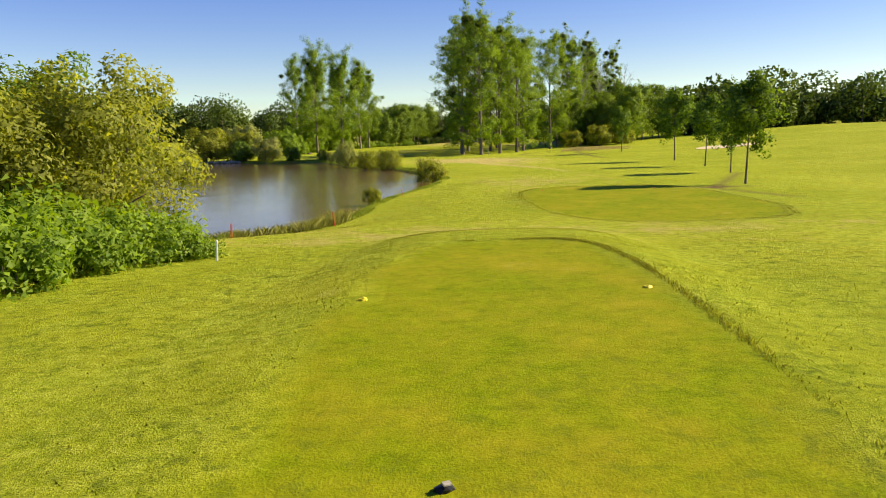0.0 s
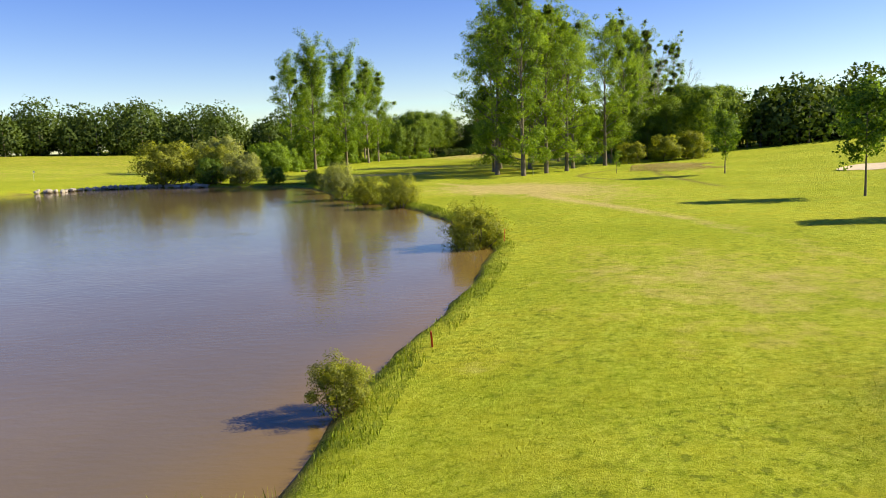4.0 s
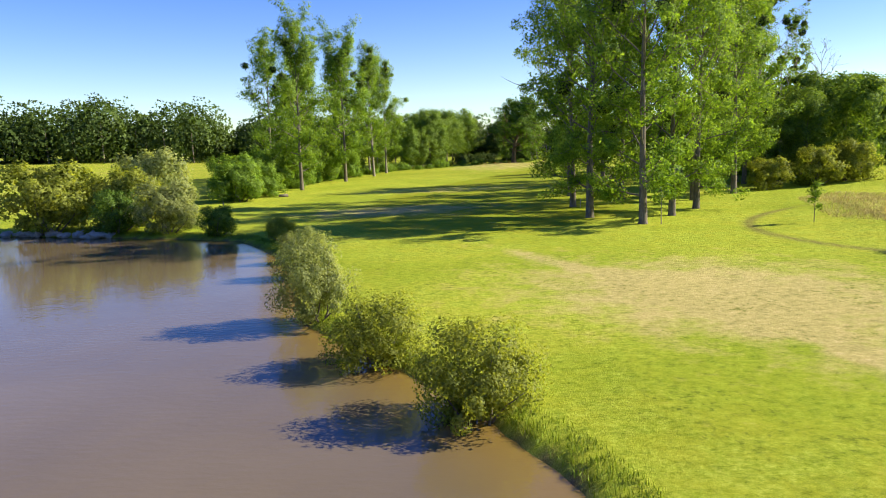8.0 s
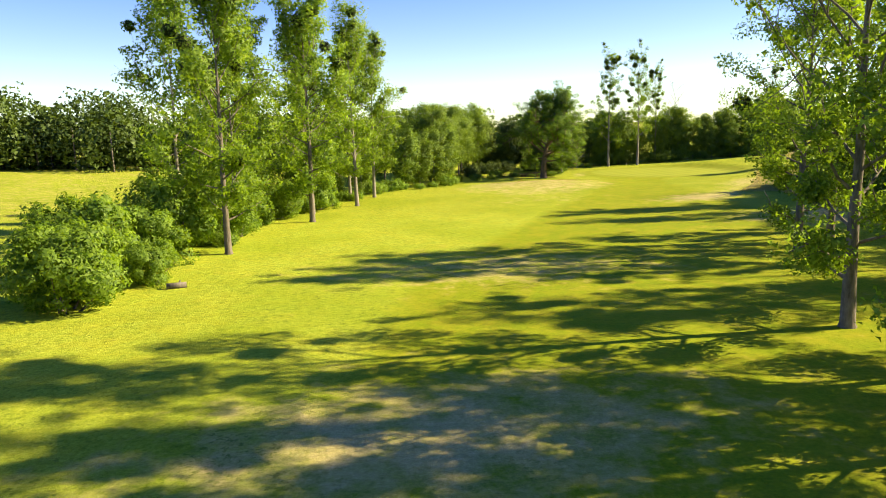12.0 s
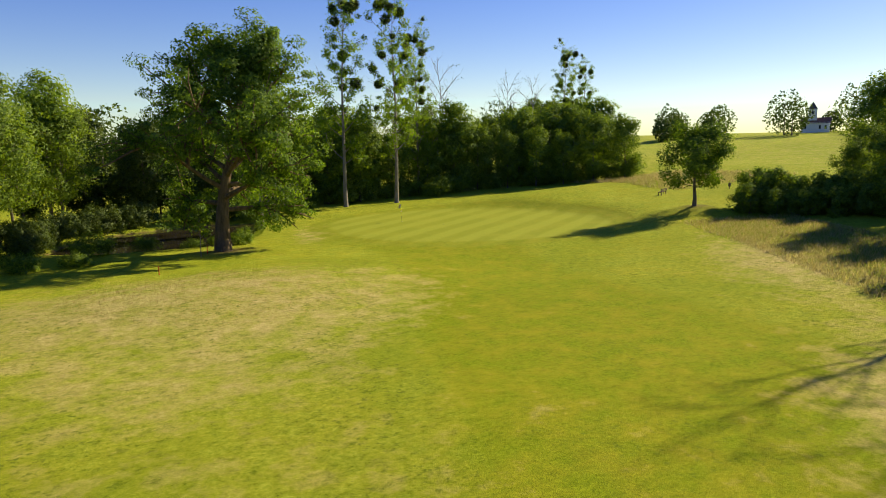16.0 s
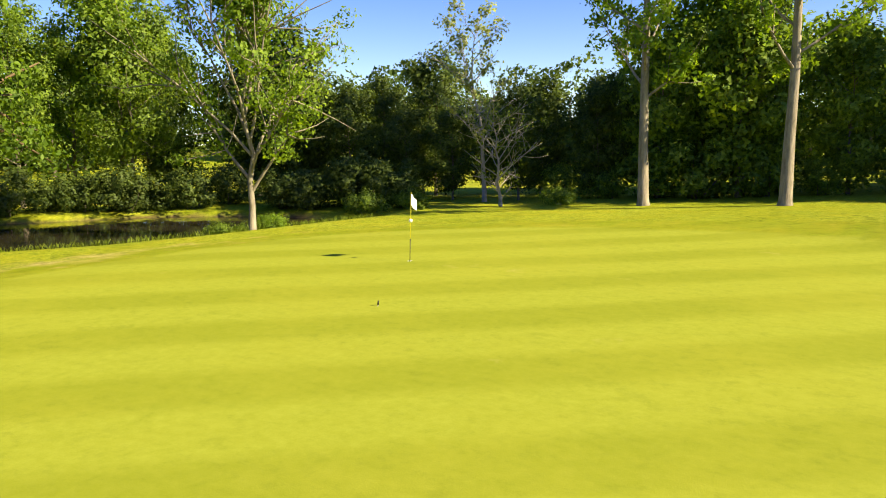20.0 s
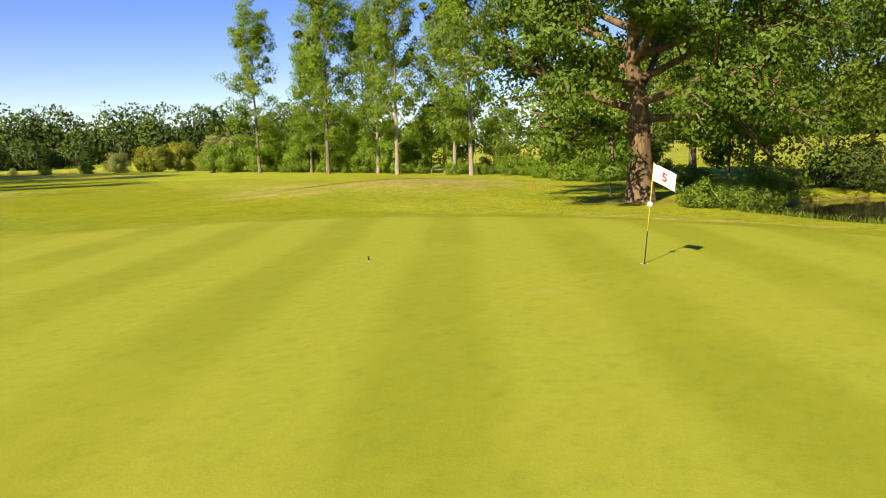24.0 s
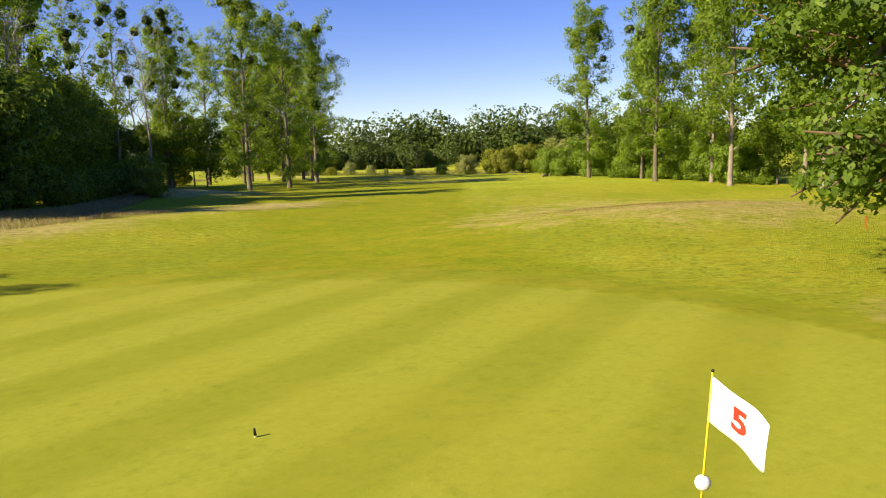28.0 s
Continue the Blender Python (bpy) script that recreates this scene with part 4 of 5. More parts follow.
wood([(82, 284), (74, 271)], 2, 7.0, (wa, wc), 0.72, 0.86, 7)
copy_thing(wf, at(101.0, 299.5, 70, 1.0, 0.1))
copy_thing(wf, at(104.0, 294.0, 160, 1.1, 0.1))
for x, y, turn, size in ((79.5, 289.5, 20, 0.5), (84.0, 285.5, 100, 0.62), (88.0, 293.0, 200, 0.6), (76.0, 283.5, 310, 0.55), (93.0, 290.0, 60, 0.7)):
    copy_thing(wf, at(x, y, turn, size, 0.1))
wood([(35, 186), (44, 191), (56, 199)], 2, 5.0, (wc, wg), 0.55, 0.8, 9)
wood([(60, 203), (82, 216)], 2, 6.0, (wa, wb), 0.8, 1.05, 10, 7)


def far_wood(name, edge, deep, count, tall, label, seed, k=560, leaf=0.07):
    """A distant wood: one canopy of leaf clumps on bare stems, uneven along its top."""
    rs = np.random.default_rng(seed)
    e = np.array(edge, float)
    run = np.r_[0, np.cumsum(np.hypot(*np.diff(e, axis=0).T))]
    s = rs.uniform(0, run[-1], count)
    x = np.interp(s, run, e[:, 0]) + rs.uniform(-1, 1, count) * deep
    y = np.interp(s, run, e[:, 1]) + rs.uniform(-1, 1, count) * deep
    h = tall * rs.choice([0.6, 0.75, 0.85, 1.0, 1.25], count) * rs.uniform(0.9, 1.1, count)
    z = height(x, y)
    stems, leaves, outs = [], [], []
    for i in range(count):
        stems.append(tube([(x[i], y[i], z[i] - 0.3), (x[i], y[i], z[i] + 0.6 * h[i])], [0.3, 0.12], 5))
        p = rs.normal(size=(k, 3))
        p /= np.linalg.norm(p, axis=1)[:, None]
        lump = np.sin(3.4 * p[:, :1] + 2 * i) * np.cos(4.1 * p[:, 1:2] + 2.6 * p[:, 2:] + i) + 0.6 * np.sin(7 * p[:, 1:2] + 6 * p[:, 2:] + 3 * i) * np.cos(8 * p[:, :1] + i)
        p *= 0.78 + 0.17 * lump + rs.normal(size=(k, 1)) * 0.02 - 0.3 * (rs.random((k, 1)) < 0.2)
        outs.append(0.4 * p + 0.15 * lump * p + [[0, 0, 0.1]])
        wide = rs.uniform(0.40, 0.58) * h[i]
        leaves.append(np.array([x[i], y[i], z[i] + 0.47 * h[i]]) + p * np.array([wide, wide, 0.55 * h[i]]))
    ob = holder(name, Matrix(), label, "trees", "", "stuff")
    tagged(part("trunks", mesh_of("trunks", stems, M_BARK), ob), kind="stuff")
    tagged(part("canopy", leaf_mesh("canopy", np.concatenate(leaves), tall * leaf, M_LEAF_FAR, 0.8, 0, rs, np.concatenate(outs), True), ob), kind="stuff")


far_wood("far_wood", [(80, 216), (115, 232), (160, 242), (230, 236), (330, 215)], 9, 130, 15, "belt of leafy trees along the hill", 60)
far_wood("far_wood", [(-330, 180), (-250, 250), (-165, 318), (-95, 352), (-50, 370)], 15, 240, 18, "dark green wood beyond the far meadow", 61, 1050, 0.048)
far_wood("far_wood", [(-75, 40), (-62, 34), (-45, 30), (-25, 26)], 7, 60, 9.5, "bushy growth on the pond's far side", 62)
far_wood("far_wood", [(-190, 70), (-140, 30), (-80, -5), (-20, -40), (30, -60)], 14, 120, 21, "belt of trees behind the pond", 63, 900, 0.052)
far_wood("far_wood", [(150, 470), (210, 445), (270, 420), (340, 380), (420, 300)], 22, 60, 15, "scattered trees on the distant field", 64, 900, 0.05)
far_wood("far_wood", [(40, 420), (0, 430), (-60, 420)], 20, 60, 15, "dark wood behind the stream", 65, 1700, 0.045)
far_wood("far_wood", [(330, 215), (420, 150), (430, 20), (300, -120), (120, -170), (-60, -160), (-230, -60), (-330, 60), (-345, 170)], 25, 170, 17, "ring of distant woods", 66, 300, 0.09)

# ---- flagstick, stakes and small things ----


def bm_mesh(name, build, mat, smooth=False):
    bm = bmesh.new()
    build(bm)
    me = bpy.data.meshes.new(name)
    bm.to_mesh(me)
    bm.free()
    me.materials.append(mat)
    if smooth:
        me.shade_smooth()
    return me


def rod(name, a, b, r0, r1, mat, n=10):
    v, f = tube([a, (np.array(a) + np.array(b)) / 2, b], [r0, (r0 + r1) / 2, r1], n)
    return surface(name, v.tolist(), f + [tuple(range(n))[::-1]], mat)


def block(name, sx, sy, sz, mat, bevel=0.01, where=(0, 0, 0)):
    def build(bm):
        bmesh.ops.create_cube(bm, size=1)
        bmesh.ops.scale(bm, vec=(sx, sy, sz), verts=bm.verts)
        bmesh.ops.translate(bm, vec=where, verts=bm.verts)
        bmesh.ops.bevel(bm, geom=bm.edges[:], offset=bevel, segments=2, affect="EDGES")
    return bm_mesh(name, build, mat)


def ball(name, r, mat, where=(0, 0, 0), squash=1.0):
    def build(bm):
        bmesh.ops.create_uvsphere(bm, u_segments=20, v_segments=12, radius=r)
        bmesh.ops.scale(bm, vec=(1, 1, squash), verts=bm.verts)
        bmesh.ops.translate(bm, vec=where, verts=bm.verts)
    return bm_mesh(name, build, mat, True)


def rock(name, r, seed, mat, squash=0.65):
    def build(bm):
        bmesh.ops.create_icosphere(bm, subdivisions=2, radius=r)
        for v in bm.verts:
            k = 1 + 0.35 * noise.noise(v.co * (1.6 / r) + Vector((seed * 3.1, seed, 0)))
            v.co = Vector((v.co.x * k, v.co.y * k * 0.85, v.co.z * k * squash))
    return bm_mesh(name, build, mat)


def flag_cloth(mat, wide=0.52, tall=0.36):
    """The flag: it hangs out from the pole, drooping and rippled."""
    nu, nv = 18, 10
    v = []
    for j in range(nv + 1):
        for i in range(nu + 1):
            u, w = i / nu, j / nv
            v.append((-wide * u * 0.93, 0.035 * math.sin(7 * u + 1.5 * w) * u, -tall * w - 0.20 * u ** 1.1 - 0.03 * u * math.sin(3 * w)))
    f = [(j * (nu + 1) + i, j * (nu + 1) + i + 1, (j + 1) * (nu + 1) + i + 1, (j + 1) * (nu + 1) + i) for j in range(nv) for i in range(nu)]
    me = surface("flag", v, f, mat)
    return me


HOLE = (41.05, 320.70)
flag = holder("flagstick", pose(HOLE[0], HOLE[1], ground_z(*HOLE), -4.5, 0, 0), "yellow flagstick with a white numbered flag in the hole", "flagstick")
part("pole", rod("pole", (0, 0, 0.72), (0, 0, 2.2), 0.010, 0.008, M_YELLOW), flag)
part("lower_pole", rod("lower_pole", (0, 0, -0.1), (0, 0, 0.72), 0.012, 0.012, M_BLACK), flag, "dark lower end of the pole")
part("knob", ball("knob", 0.013, M_BLACK, (0, 0, 2.21)), flag)
part("ball_marker", ball("ball_marker", 0.062, M_WHITE, (0, 0, 1.30)), flag, "white ball on the pole")
TURN = Matrix.Translation((0, 0, 2.17)) @ pose(0, 0, 0, 0, 0, -78)
cloth = part("flag", flag_cloth(M_FLAG), flag, "white flag with a red 5", TURN)
cloth_side = cloth.data
solid = cloth.modifiers.new("cloth", "SOLIDIFY")
solid.thickness = 0.004
font = bpy.data.curves.new("number", "FONT")
font.body, font.size, font.extrude, font.align_x, font.align_y = "5", 0.24, 0.001, "CENTER", "CENTER"
font.offset = 0.008
tmp = new("number", font)
number_me = bpy.data.meshes.new_from_object(tmp.evaluated_get(bpy.context.evaluated_depsgraph_get()))
bpy.data.objects.remove(tmp)
number_me.materials.clear()
number_me.materials.append(M_RED)
for v in number_me.vertices:
    px, pz, deep = v.co.x, v.co.y, v.co.z
    u = 0.50 + px / 0.48
    w = 0.5 - pz / 0.36
    v.co = Vector((-0.52 * u * 0.93, 0.035 * math.sin(7 * u + 1.5 * w) * u + 0.008 + deep, -0.36 * w - 0.20 * u ** 1.1 - 0.03 * u * math.sin(3 * w)))
# the near face reads from the pole outwards
nf = number_me.copy()
for v in nf.vertices:
    u = -v.co.x / (0.52 * 0.93)
    v.co.y -= 0.020
    v.co.x = -0.52 * 0.93 * (1.0 - u)
    v.co.z = v.co.z + 0.20 * u ** 1.1 - 0.20 * (1.0 - u) ** 1.1
    v.co.y += 0.035 * (math.sin(7 * (1 - u) + 0.75) * (1 - u) - math.sin(7 * u + 0.75) * u)
nb = part("number", nf, cloth, "red number 5")
part("number", number_me, cloth, "red number 5")
cup = holder("hole_cup", pose(HOLE[0], HOLE[1], ground_z(*HOLE) + 0.004), "white-rimmed hole in the putting green", "hole")


def ring(bm):
    bmesh.ops.create_circle(bm, cap_ends=False, segments=24, radius=0.054)
    e = bmesh.ops.extrude_edge_only(bm, edges=bm.edges[:])
    vs = [g for g in e["geom"] if isinstance(g, bmesh.types.BMVert)]
    bmesh.ops.scale(bm, vec=(1.45, 1.45, 1), verts=vs)


def disc(bm):
    bmesh.ops.create_circle(bm, cap_ends=True, segments=24, radius=0.056)


part("rim", bm_mesh("rim", ring, M_WHITE), cup)
# No depth is modelled: a flat black disc paints the hole's dark inside.
part("liner", bm_mesh("liner", disc, M_BLACK), cup, "flat black disc painted as the shade inside the hole")

peg = holder("marker_peg", pose(43.6, 314.9, ground_z(43.6, 314.9), 0, 8, 0), "short black and white peg on the green", "peg")
part("shaft", rod("shaft", (0, 0, -0.03), (0, 0, 0.07), 0.016, 0.014, M_WHITE), peg)
part("cap", rod("cap", (0, 0.004, 0.03), (0, 0.004, 0.13), 0.022, 0.018, M_BLACK), peg, "black cap")


def stake(x, y, mat, tall, label, group):
    ob = holder("stake", pose(x, y, ground_z(x, y) - 0.05, rng.uniform(-4, 4), rng.uniform(-4, 4), rng.uniform(0, 90)), label, "stake", group)
    part("shaft", block("shaft", 0.055, 0.055, tall, mat, 0.012, (0, 0, tall / 2)), ob)
    part("point", rod("point", (0, 0, tall - 0.005), (0, 0, tall + 0.035), 0.034, 0.008, mat, 4), ob)


for x, y, tall in ((-8.5, 31.0, 0.65), (-5.5, 40.8, 0.8), (-2.2, 59.6, 0.5), (2.1, 80.8, 0.75), (-22.2, 152.0, 0.7), (16.6, 310.4, 0.85), (11.4, 300.9, 0.7)):
    stake(x, y, M_RED, tall, "red painted wooden hazard stake in the grass", "hazard stakes")
stake(-6.5, 22.0, M_WHITE, 0.62, "white painted stake by the brambles", "boundary stakes")
for x, y in ((10.0, 167.9), (-35.2, 181.6)):
    stake(x, y, M_STONE, 1.1, "pale wooden post in the fairway grass", "distance posts")


def tee_marker(x, y, mat, seed, label):
    ob = holder("tee_marker", pose(x, y, ground_z(x, y)), label, "tee marker", "tee markers")
    part("stone", rock("stone", 0.075, seed, mat), ob)
    part("foot", rod("foot", (0, 0, -0.08), (0, 0, 0.02), 0.02, 0.02, M_BLACK), ob)


tee_marker(-1.7, 13.5, M_YELLOW, 1, "yellow tee marker stone on the tee")
tee_marker(3.0, 13.66, M_YELLOW, 2, "yellow tee marker stone on the tee")
tee_marker(7.9, 51.6, M_RED, 3, "red tee marker on the forward tee")
tee_marker(15.6, 50.8, M_RED, 4, "red tee marker on the forward tee")
block_x, block_y = -0.62, 7.27
tb_ob = holder("sign_block", pose(block_x, block_y, ground_z(block_x, block_y), 0, 0, 20), "dark stone block set in the tee", "sign")
part("stone", rock("stone", 0.08, 7, M_BLACK, 0.6), tb_ob)
part("plate", block("plate", 0.07, 0.06, 0.015, M_STONE, 0.003, (0.01, -0.04, 0.07)), tb_ob, "pale plate")


def bench(x, y, turn):
    ob = holder("bench", pose(x, y, ground_z(x, y), 0, 0, turn), "brown wooden bench in the grass", "bench")
    for k in (-0.17, 0.0, 0.17):
        part("seat_slat", block("seat_slat", 1.9, 0.14, 0.045, M_WOOD, 0.01, (0, k, 0.46)), ob)
    for h in (0.66, 0.84):
        part("back_slat", block("back_slat", 1.9, 0.04, 0.13, M_WOOD, 0.01, (0, 0.29 + (h - 0.66) * 0.2, h)), ob)
    for s in (-0.75, 0.75):
        part("leg", block("leg", 0.09, 0.09, 0.5, M_WOOD, 0.01, (s, -0.17, 0.19)), ob)
        part("leg", block("leg", 0.09, 0.09, 1.0, M_WOOD, 0.01, (s, 0.235, 0.42)), ob)
        part("rail", block("rail", 0.07, 0.5, 0.07, M_WOOD, 0.01, (s, 0.03, 0.40)), ob)


bench(79.2, 316.2, 200)
bin_ob = holder("litter_bin", at(89.0, 313.0, 30), "dark wooden litter bin post near the bench", "bin")
part("post", block("post", 0.10, 0.10, 1.0, M_WOOD, 0.01, (0, 0, 0.45)), bin_ob)
part("basket", rod("basket", (0.16, 0, 0.35), (0.16, 0, 0.85), 0.15, 0.17, M_BLACK, 14), bin_ob, "dark basket")
log = holder("log", at(-31.3, 201.0, 20), "short dark log lying on the mown grass", "log")
part("trunk", rod("trunk", (-0.75, 0, 0.2), (0.75, 0, 0.22), 0.26, 0.23, M_BARK, 12), log)
part("stub", rod("stub", (0.2, 0, 0.3), (0.3, 0.1, 0.62), 0.08, 0.05, M_BARK, 8), log)

# The church on the hill, and its tower.
church = holder("church", at(279.0, 428.0, -56, 0.8, 0.3), "distant pale stone church with a pointed slate tower roof", "building")


def gable(bm, sx=13.0, sy=7.0, wall=5.2, rise=2.6, over=0.5):
    x, y = sx / 2 + over, sy / 2 + over
    v = [bm.verts.new(c) for c in ((-x, -y, wall - 0.3), (x, -y, wall - 0.3), (x, y, wall - 0.3), (-x, y, wall - 0.3), (-x, 0, wall + rise), (x, 0, wall + rise))]
    for f in ((0, 1, 5, 4), (2, 3, 4, 5), (1, 2, 5), (3, 0, 4), (3, 2, 1, 0)):
        bm.faces.new([v[i] for i in f])


def spire(bm):
    bmesh.ops.create_cone(bm, cap_ends=True, segments=4, radius1=3.1, radius2=0.05, depth=3.6)
    bmesh.ops.rotate(bm, verts=bm.verts, matrix=Matrix.Rotation(radians(45), 3, "Z"))
    bmesh.ops.translate(bm, verts=bm.verts, vec=(-1.5, 0, 14.0))


M_SLATE = plain("dark_slate", (0.09, 0.075, 0.07), 0.7, 0.3, 2.0)
M_TILE = plain("worn_red_roof", (0.20, 0.10, 0.07), 0.85, 0.3, 2.0)
part("nave", block("nave", 13.0, 7.0, 5.4, M_WHITE, 0.05, (0, 0, 2.7)), church)
part("roof", bm_mesh("roof", gable, M_TILE), church, "worn reddish tiled roof")
tower = part("tower", block("tower", 4.0, 4.0, 12.2, M_WHITE, 0.06, (-1.5, 0, 6.1)), church)
part("spire", bm_mesh("spire", spire, M_SLATE), church, "pointed slate roof")
for s in (-1, 1):
    part("belfry_opening", block("belfry_opening", 0.9, 0.12, 1.6, M_BLACK, 0.02, (-1.5, s * 2.0, 10.2)), tower, "dark arched opening")
for s in (-4.6, 2.0, 4.6):
    part("window", block("window", 0.9, 0.12, 1.9, M_BLACK, 0.02, (s, -3.5, 2.9)), church, "dark narrow window")

# A second hole's flag on the far meadow, and its sand.
fx, fy = -82.0, 182.0
ff = holder("flagstick", at(fx, fy), "distant white flag on the neighbouring green", "flagstick")
part("pole", rod("pole", (0, 0, -0.1), (0, 0, 2.2), 0.02, 0.02, M_WHITE), ff)
part("flag", flag_cloth(M_FLAG), ff, "", Matrix.Translation((0, 0, 2.17)) @ pose(0, 0, 0, 0, 0, 160))


def bunker(cx, cy, rx, ry, turn):
    v, f, n, rings = [], [], 40, 7
    c, s = math.cos(radians(turn)), math.sin(radians(turn))
    for k in range(rings + 1):
        q = k / rings
        for i in range(n):
            a = 2 * math.pi * i / n
            w = 1 + 0.13 * math.sin(3 * a + 1) + 0.07 * math.sin(5 * a)
            u, t = rx * q * w * math.cos(a), ry * q * w * math.sin(a)
            x, y = cx + u * c - t * s, cy + u * s + t * c
            v.append((x, y, ground_z(x, y) + 0.05 + 0.30 * max(0, t) / ry * q))
    f = [(k * n + i, k * n + (i + 1) % n, (k + 1) * n + (i + 1) % n, (k + 1) * n + i) for k in range(rings) for i in range(n)]
    tagged(new("bunker", surface("bunker", v, f, M_SAND)), "pale sand bunker in the slope", "bunker", kind="structure")


bunker(56, 129.5, 7.0, 2.6, 22)
bank = tagged(holder("stone_bank", Matrix(), "low bank of pale stones along the pond", "bank"), kind="structure")
STONES = [rock("stone", 0.42, k, M_STONE, 0.7) for k in range(4)]
far_shore = np.array(POND[21:26])
for k in range(90):
    s = k / 89 * (len(far_shore) - 1)
    i = min(int(s), len(far_shore) - 2)
    p = far_shore[i] * (1 - s + i) + far_shore[i + 1] * (s - i) + rng.normal(size=2) * 0.35
    part("stone", STONES[k % 4], bank, "", pose(p[0], p[1], 0.16 + rng.uniform(-0.05, 0.25), 0, 0, rng.uniform(0, 360)) @ Matrix.Diagonal((*rng.uniform(0.6, 1.5, 3), 1)))

# Small trees near the oak and the poplars, and the dead thorn by the pool.
stick = grow(71, 4.6, 0.35, oval_reach(1.3, 0.2, 0.5, 0.4), 9, 35, 0.5, 650, 0.24, 0.05, bend=0.12, lift=0.3, forks=1, fill=0.8)
st = plant("sapling", stick, M_BARK_PALE, M_LEAF_OAK, at(15.8, 308.8, 0), "thin young tree in the oak's shade", "tree")
st2 = copy_thing(st, at(13.9, 150.8, 90, 1.05))
tagged(st2, "thin young tree beside the poplars")
st3 = copy_thing(st, at(-35.4, 182.2, 200, 0.6))
tagged(st3, "tiny young tree tied to a post")
thorn = grow(72, 6.4, 0.06, oval_reach(3.4, 0.05, 0.4, 0.6), 26, 35, 0.5, 500, 0.2, 0.14, bend=0.5, lift=0.2, forks=6, fill=0.3)
plant("dead_thorn", thorn, M_TWIG, M_LEAF_WOOD, at(34.0, 344.6, 0), "half-dead grey thorn bush by the pool", "bush", forked=True)
dead = grow(73, 13.0, 0.2, oval_reach(4.2, 0.1, 0.5, 0.5), 22, 48, 0.6, 2600, 0.26, 0.2, bend=0.5, lift=0.3, forks=6, fill=0.35)
plant("dead_topped_willow", dead, M_TWIG, M_LEAF_WILLOW, at(31.0, 348.6, 0), "old willow with bare grey top branches", "tree", forked=True)
snag = grow(74, 23.0, 0.32, oval_reach(6.2, 0.2, 0.4, 0.7), 13, 58, 0.5, 120, 0.26, 0.26, bend=0.7, lift=0.3, forks=5, fill=0.2, thick=0.45)
sn = plant("bare_tree", snag, M_TWIG, M_LEAF_WOOD, at(45.0, 200.5, 0, 1.0), "bare dead poplar rising out of the wood", "tree", "bare trees")
for x, y, turn, size in ((52.0, 206.0, 90, 0.95), (60.0, 210.0, 200, 0.9), (66.0, 358.0, 300, 0.95), (84.0, 362.0, 20, 0.85), (96.0, 370.0, 140, 0.85), (64.0, 259.0, 60, 1.0), (62.0, 263.5, 10, 1.0), (56.5, 243.0, 120, 1.0), (60.5, 250.0, 210, 1.0), (57.5, 238.0, 330, 0.95), (58.5, 232.0, 0, 0.95), (43.0, 209.0, 250, 1.0)):
    copy_thing(sn, at(x, y, turn, size))
gold = shrub(sh_c, at(45.5, 183.5, 0, 1.0, 0.1), "yellow-green bush in front of the wood", M_LEAF_GOLD, "wood edge bushes")
for x, y, turn, size in ((38.0, 181.5, 120, 0.8), (52.0, 186.0, 220, 1.1), (44.0, 236.0, 100, 0.7), (64.0, 268.0, 10, 0.9)):
    copy_thing(gold, at(x, y, turn, size, 0.1))
brush = shrub(sh_e, at(20.9, 315.8, 0, 0.8, 0.05), "leafy undergrowth on the pool bank", M_LEAF_WOOD, "pool undergrowth")
for x, y, turn, size in ((18.8, 317.0, 40, 0.8), (16.5, 317.6, 90, 0.9), (24.6, 330.6, 200, 0.8), (25.6, 327.6, 150, 0.55), (12.0, 317.0, 300, 1.1), (7.5, 316.0, 30, 1.5),
                         (29.0, 341.5, 70, 1.0), (26.8, 339.5, 110, 1.2), (37.5, 346.0, 10, 0.9), (2.0, 309.0, 10, 1.2), (6.0, 309.5, 80, 1.0), (-3.0, 305.5, 0, 1.4)):
    copy_thing(brush, at(x, y, turn, size, 0.05))
under = shrub(sh_u, at(60.0, 347.2, 0, 1.0, 0.1), "dark leafy undergrowth along the wood", M_LEAF_WOOD, "wood undergrowth")
# The far bank's shade is painted into this bush's leaves.
shade = shrub(sh_u, at(20.0, 341.5, 0, 0.8, 0.1), "undergrowth on the pool's far bank, shade put into its leaf colour", M_LEAF_SHADE, "wood undergrowth")
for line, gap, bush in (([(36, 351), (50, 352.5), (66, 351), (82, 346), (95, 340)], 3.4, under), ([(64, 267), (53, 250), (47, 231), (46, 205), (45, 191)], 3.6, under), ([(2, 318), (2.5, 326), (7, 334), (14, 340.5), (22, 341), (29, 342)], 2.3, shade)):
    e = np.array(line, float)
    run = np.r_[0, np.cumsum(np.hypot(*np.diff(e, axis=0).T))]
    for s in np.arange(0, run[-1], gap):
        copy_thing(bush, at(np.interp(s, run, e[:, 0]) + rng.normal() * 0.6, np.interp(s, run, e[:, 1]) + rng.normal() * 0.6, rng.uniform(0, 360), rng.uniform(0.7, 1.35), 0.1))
bramble = copy_thing(t3, at(26.6, 330.5, 40, 0.5, 0.05))
tagged(bramble, "bright leafy bramble at the ash's foot", "bush", "pool undergrowth")
hedge = shrub(sh_c, at(70.8, 295.6, 0, 0.62, 0.1), "dense dark green hedge bush beside the hay", M_LEAF_WOOD, "hedge bushes")
for k, (x, y) in enumerate(((72.3, 293.4), (73.6, 290.6), (75.0, 288.0), (76.6, 285.4), (78.2, 282.8), (75.6, 293.0), (77.4, 290.0), (79.2, 287.0), (81.0, 284.0), (74.0, 296.0), (80.0, 280.0), (83.0, 281.5))):
    copy_thing(hedge, at(x, y, 47 * k, min(1.45, 0.85 + 0.07 * k), 0.1))
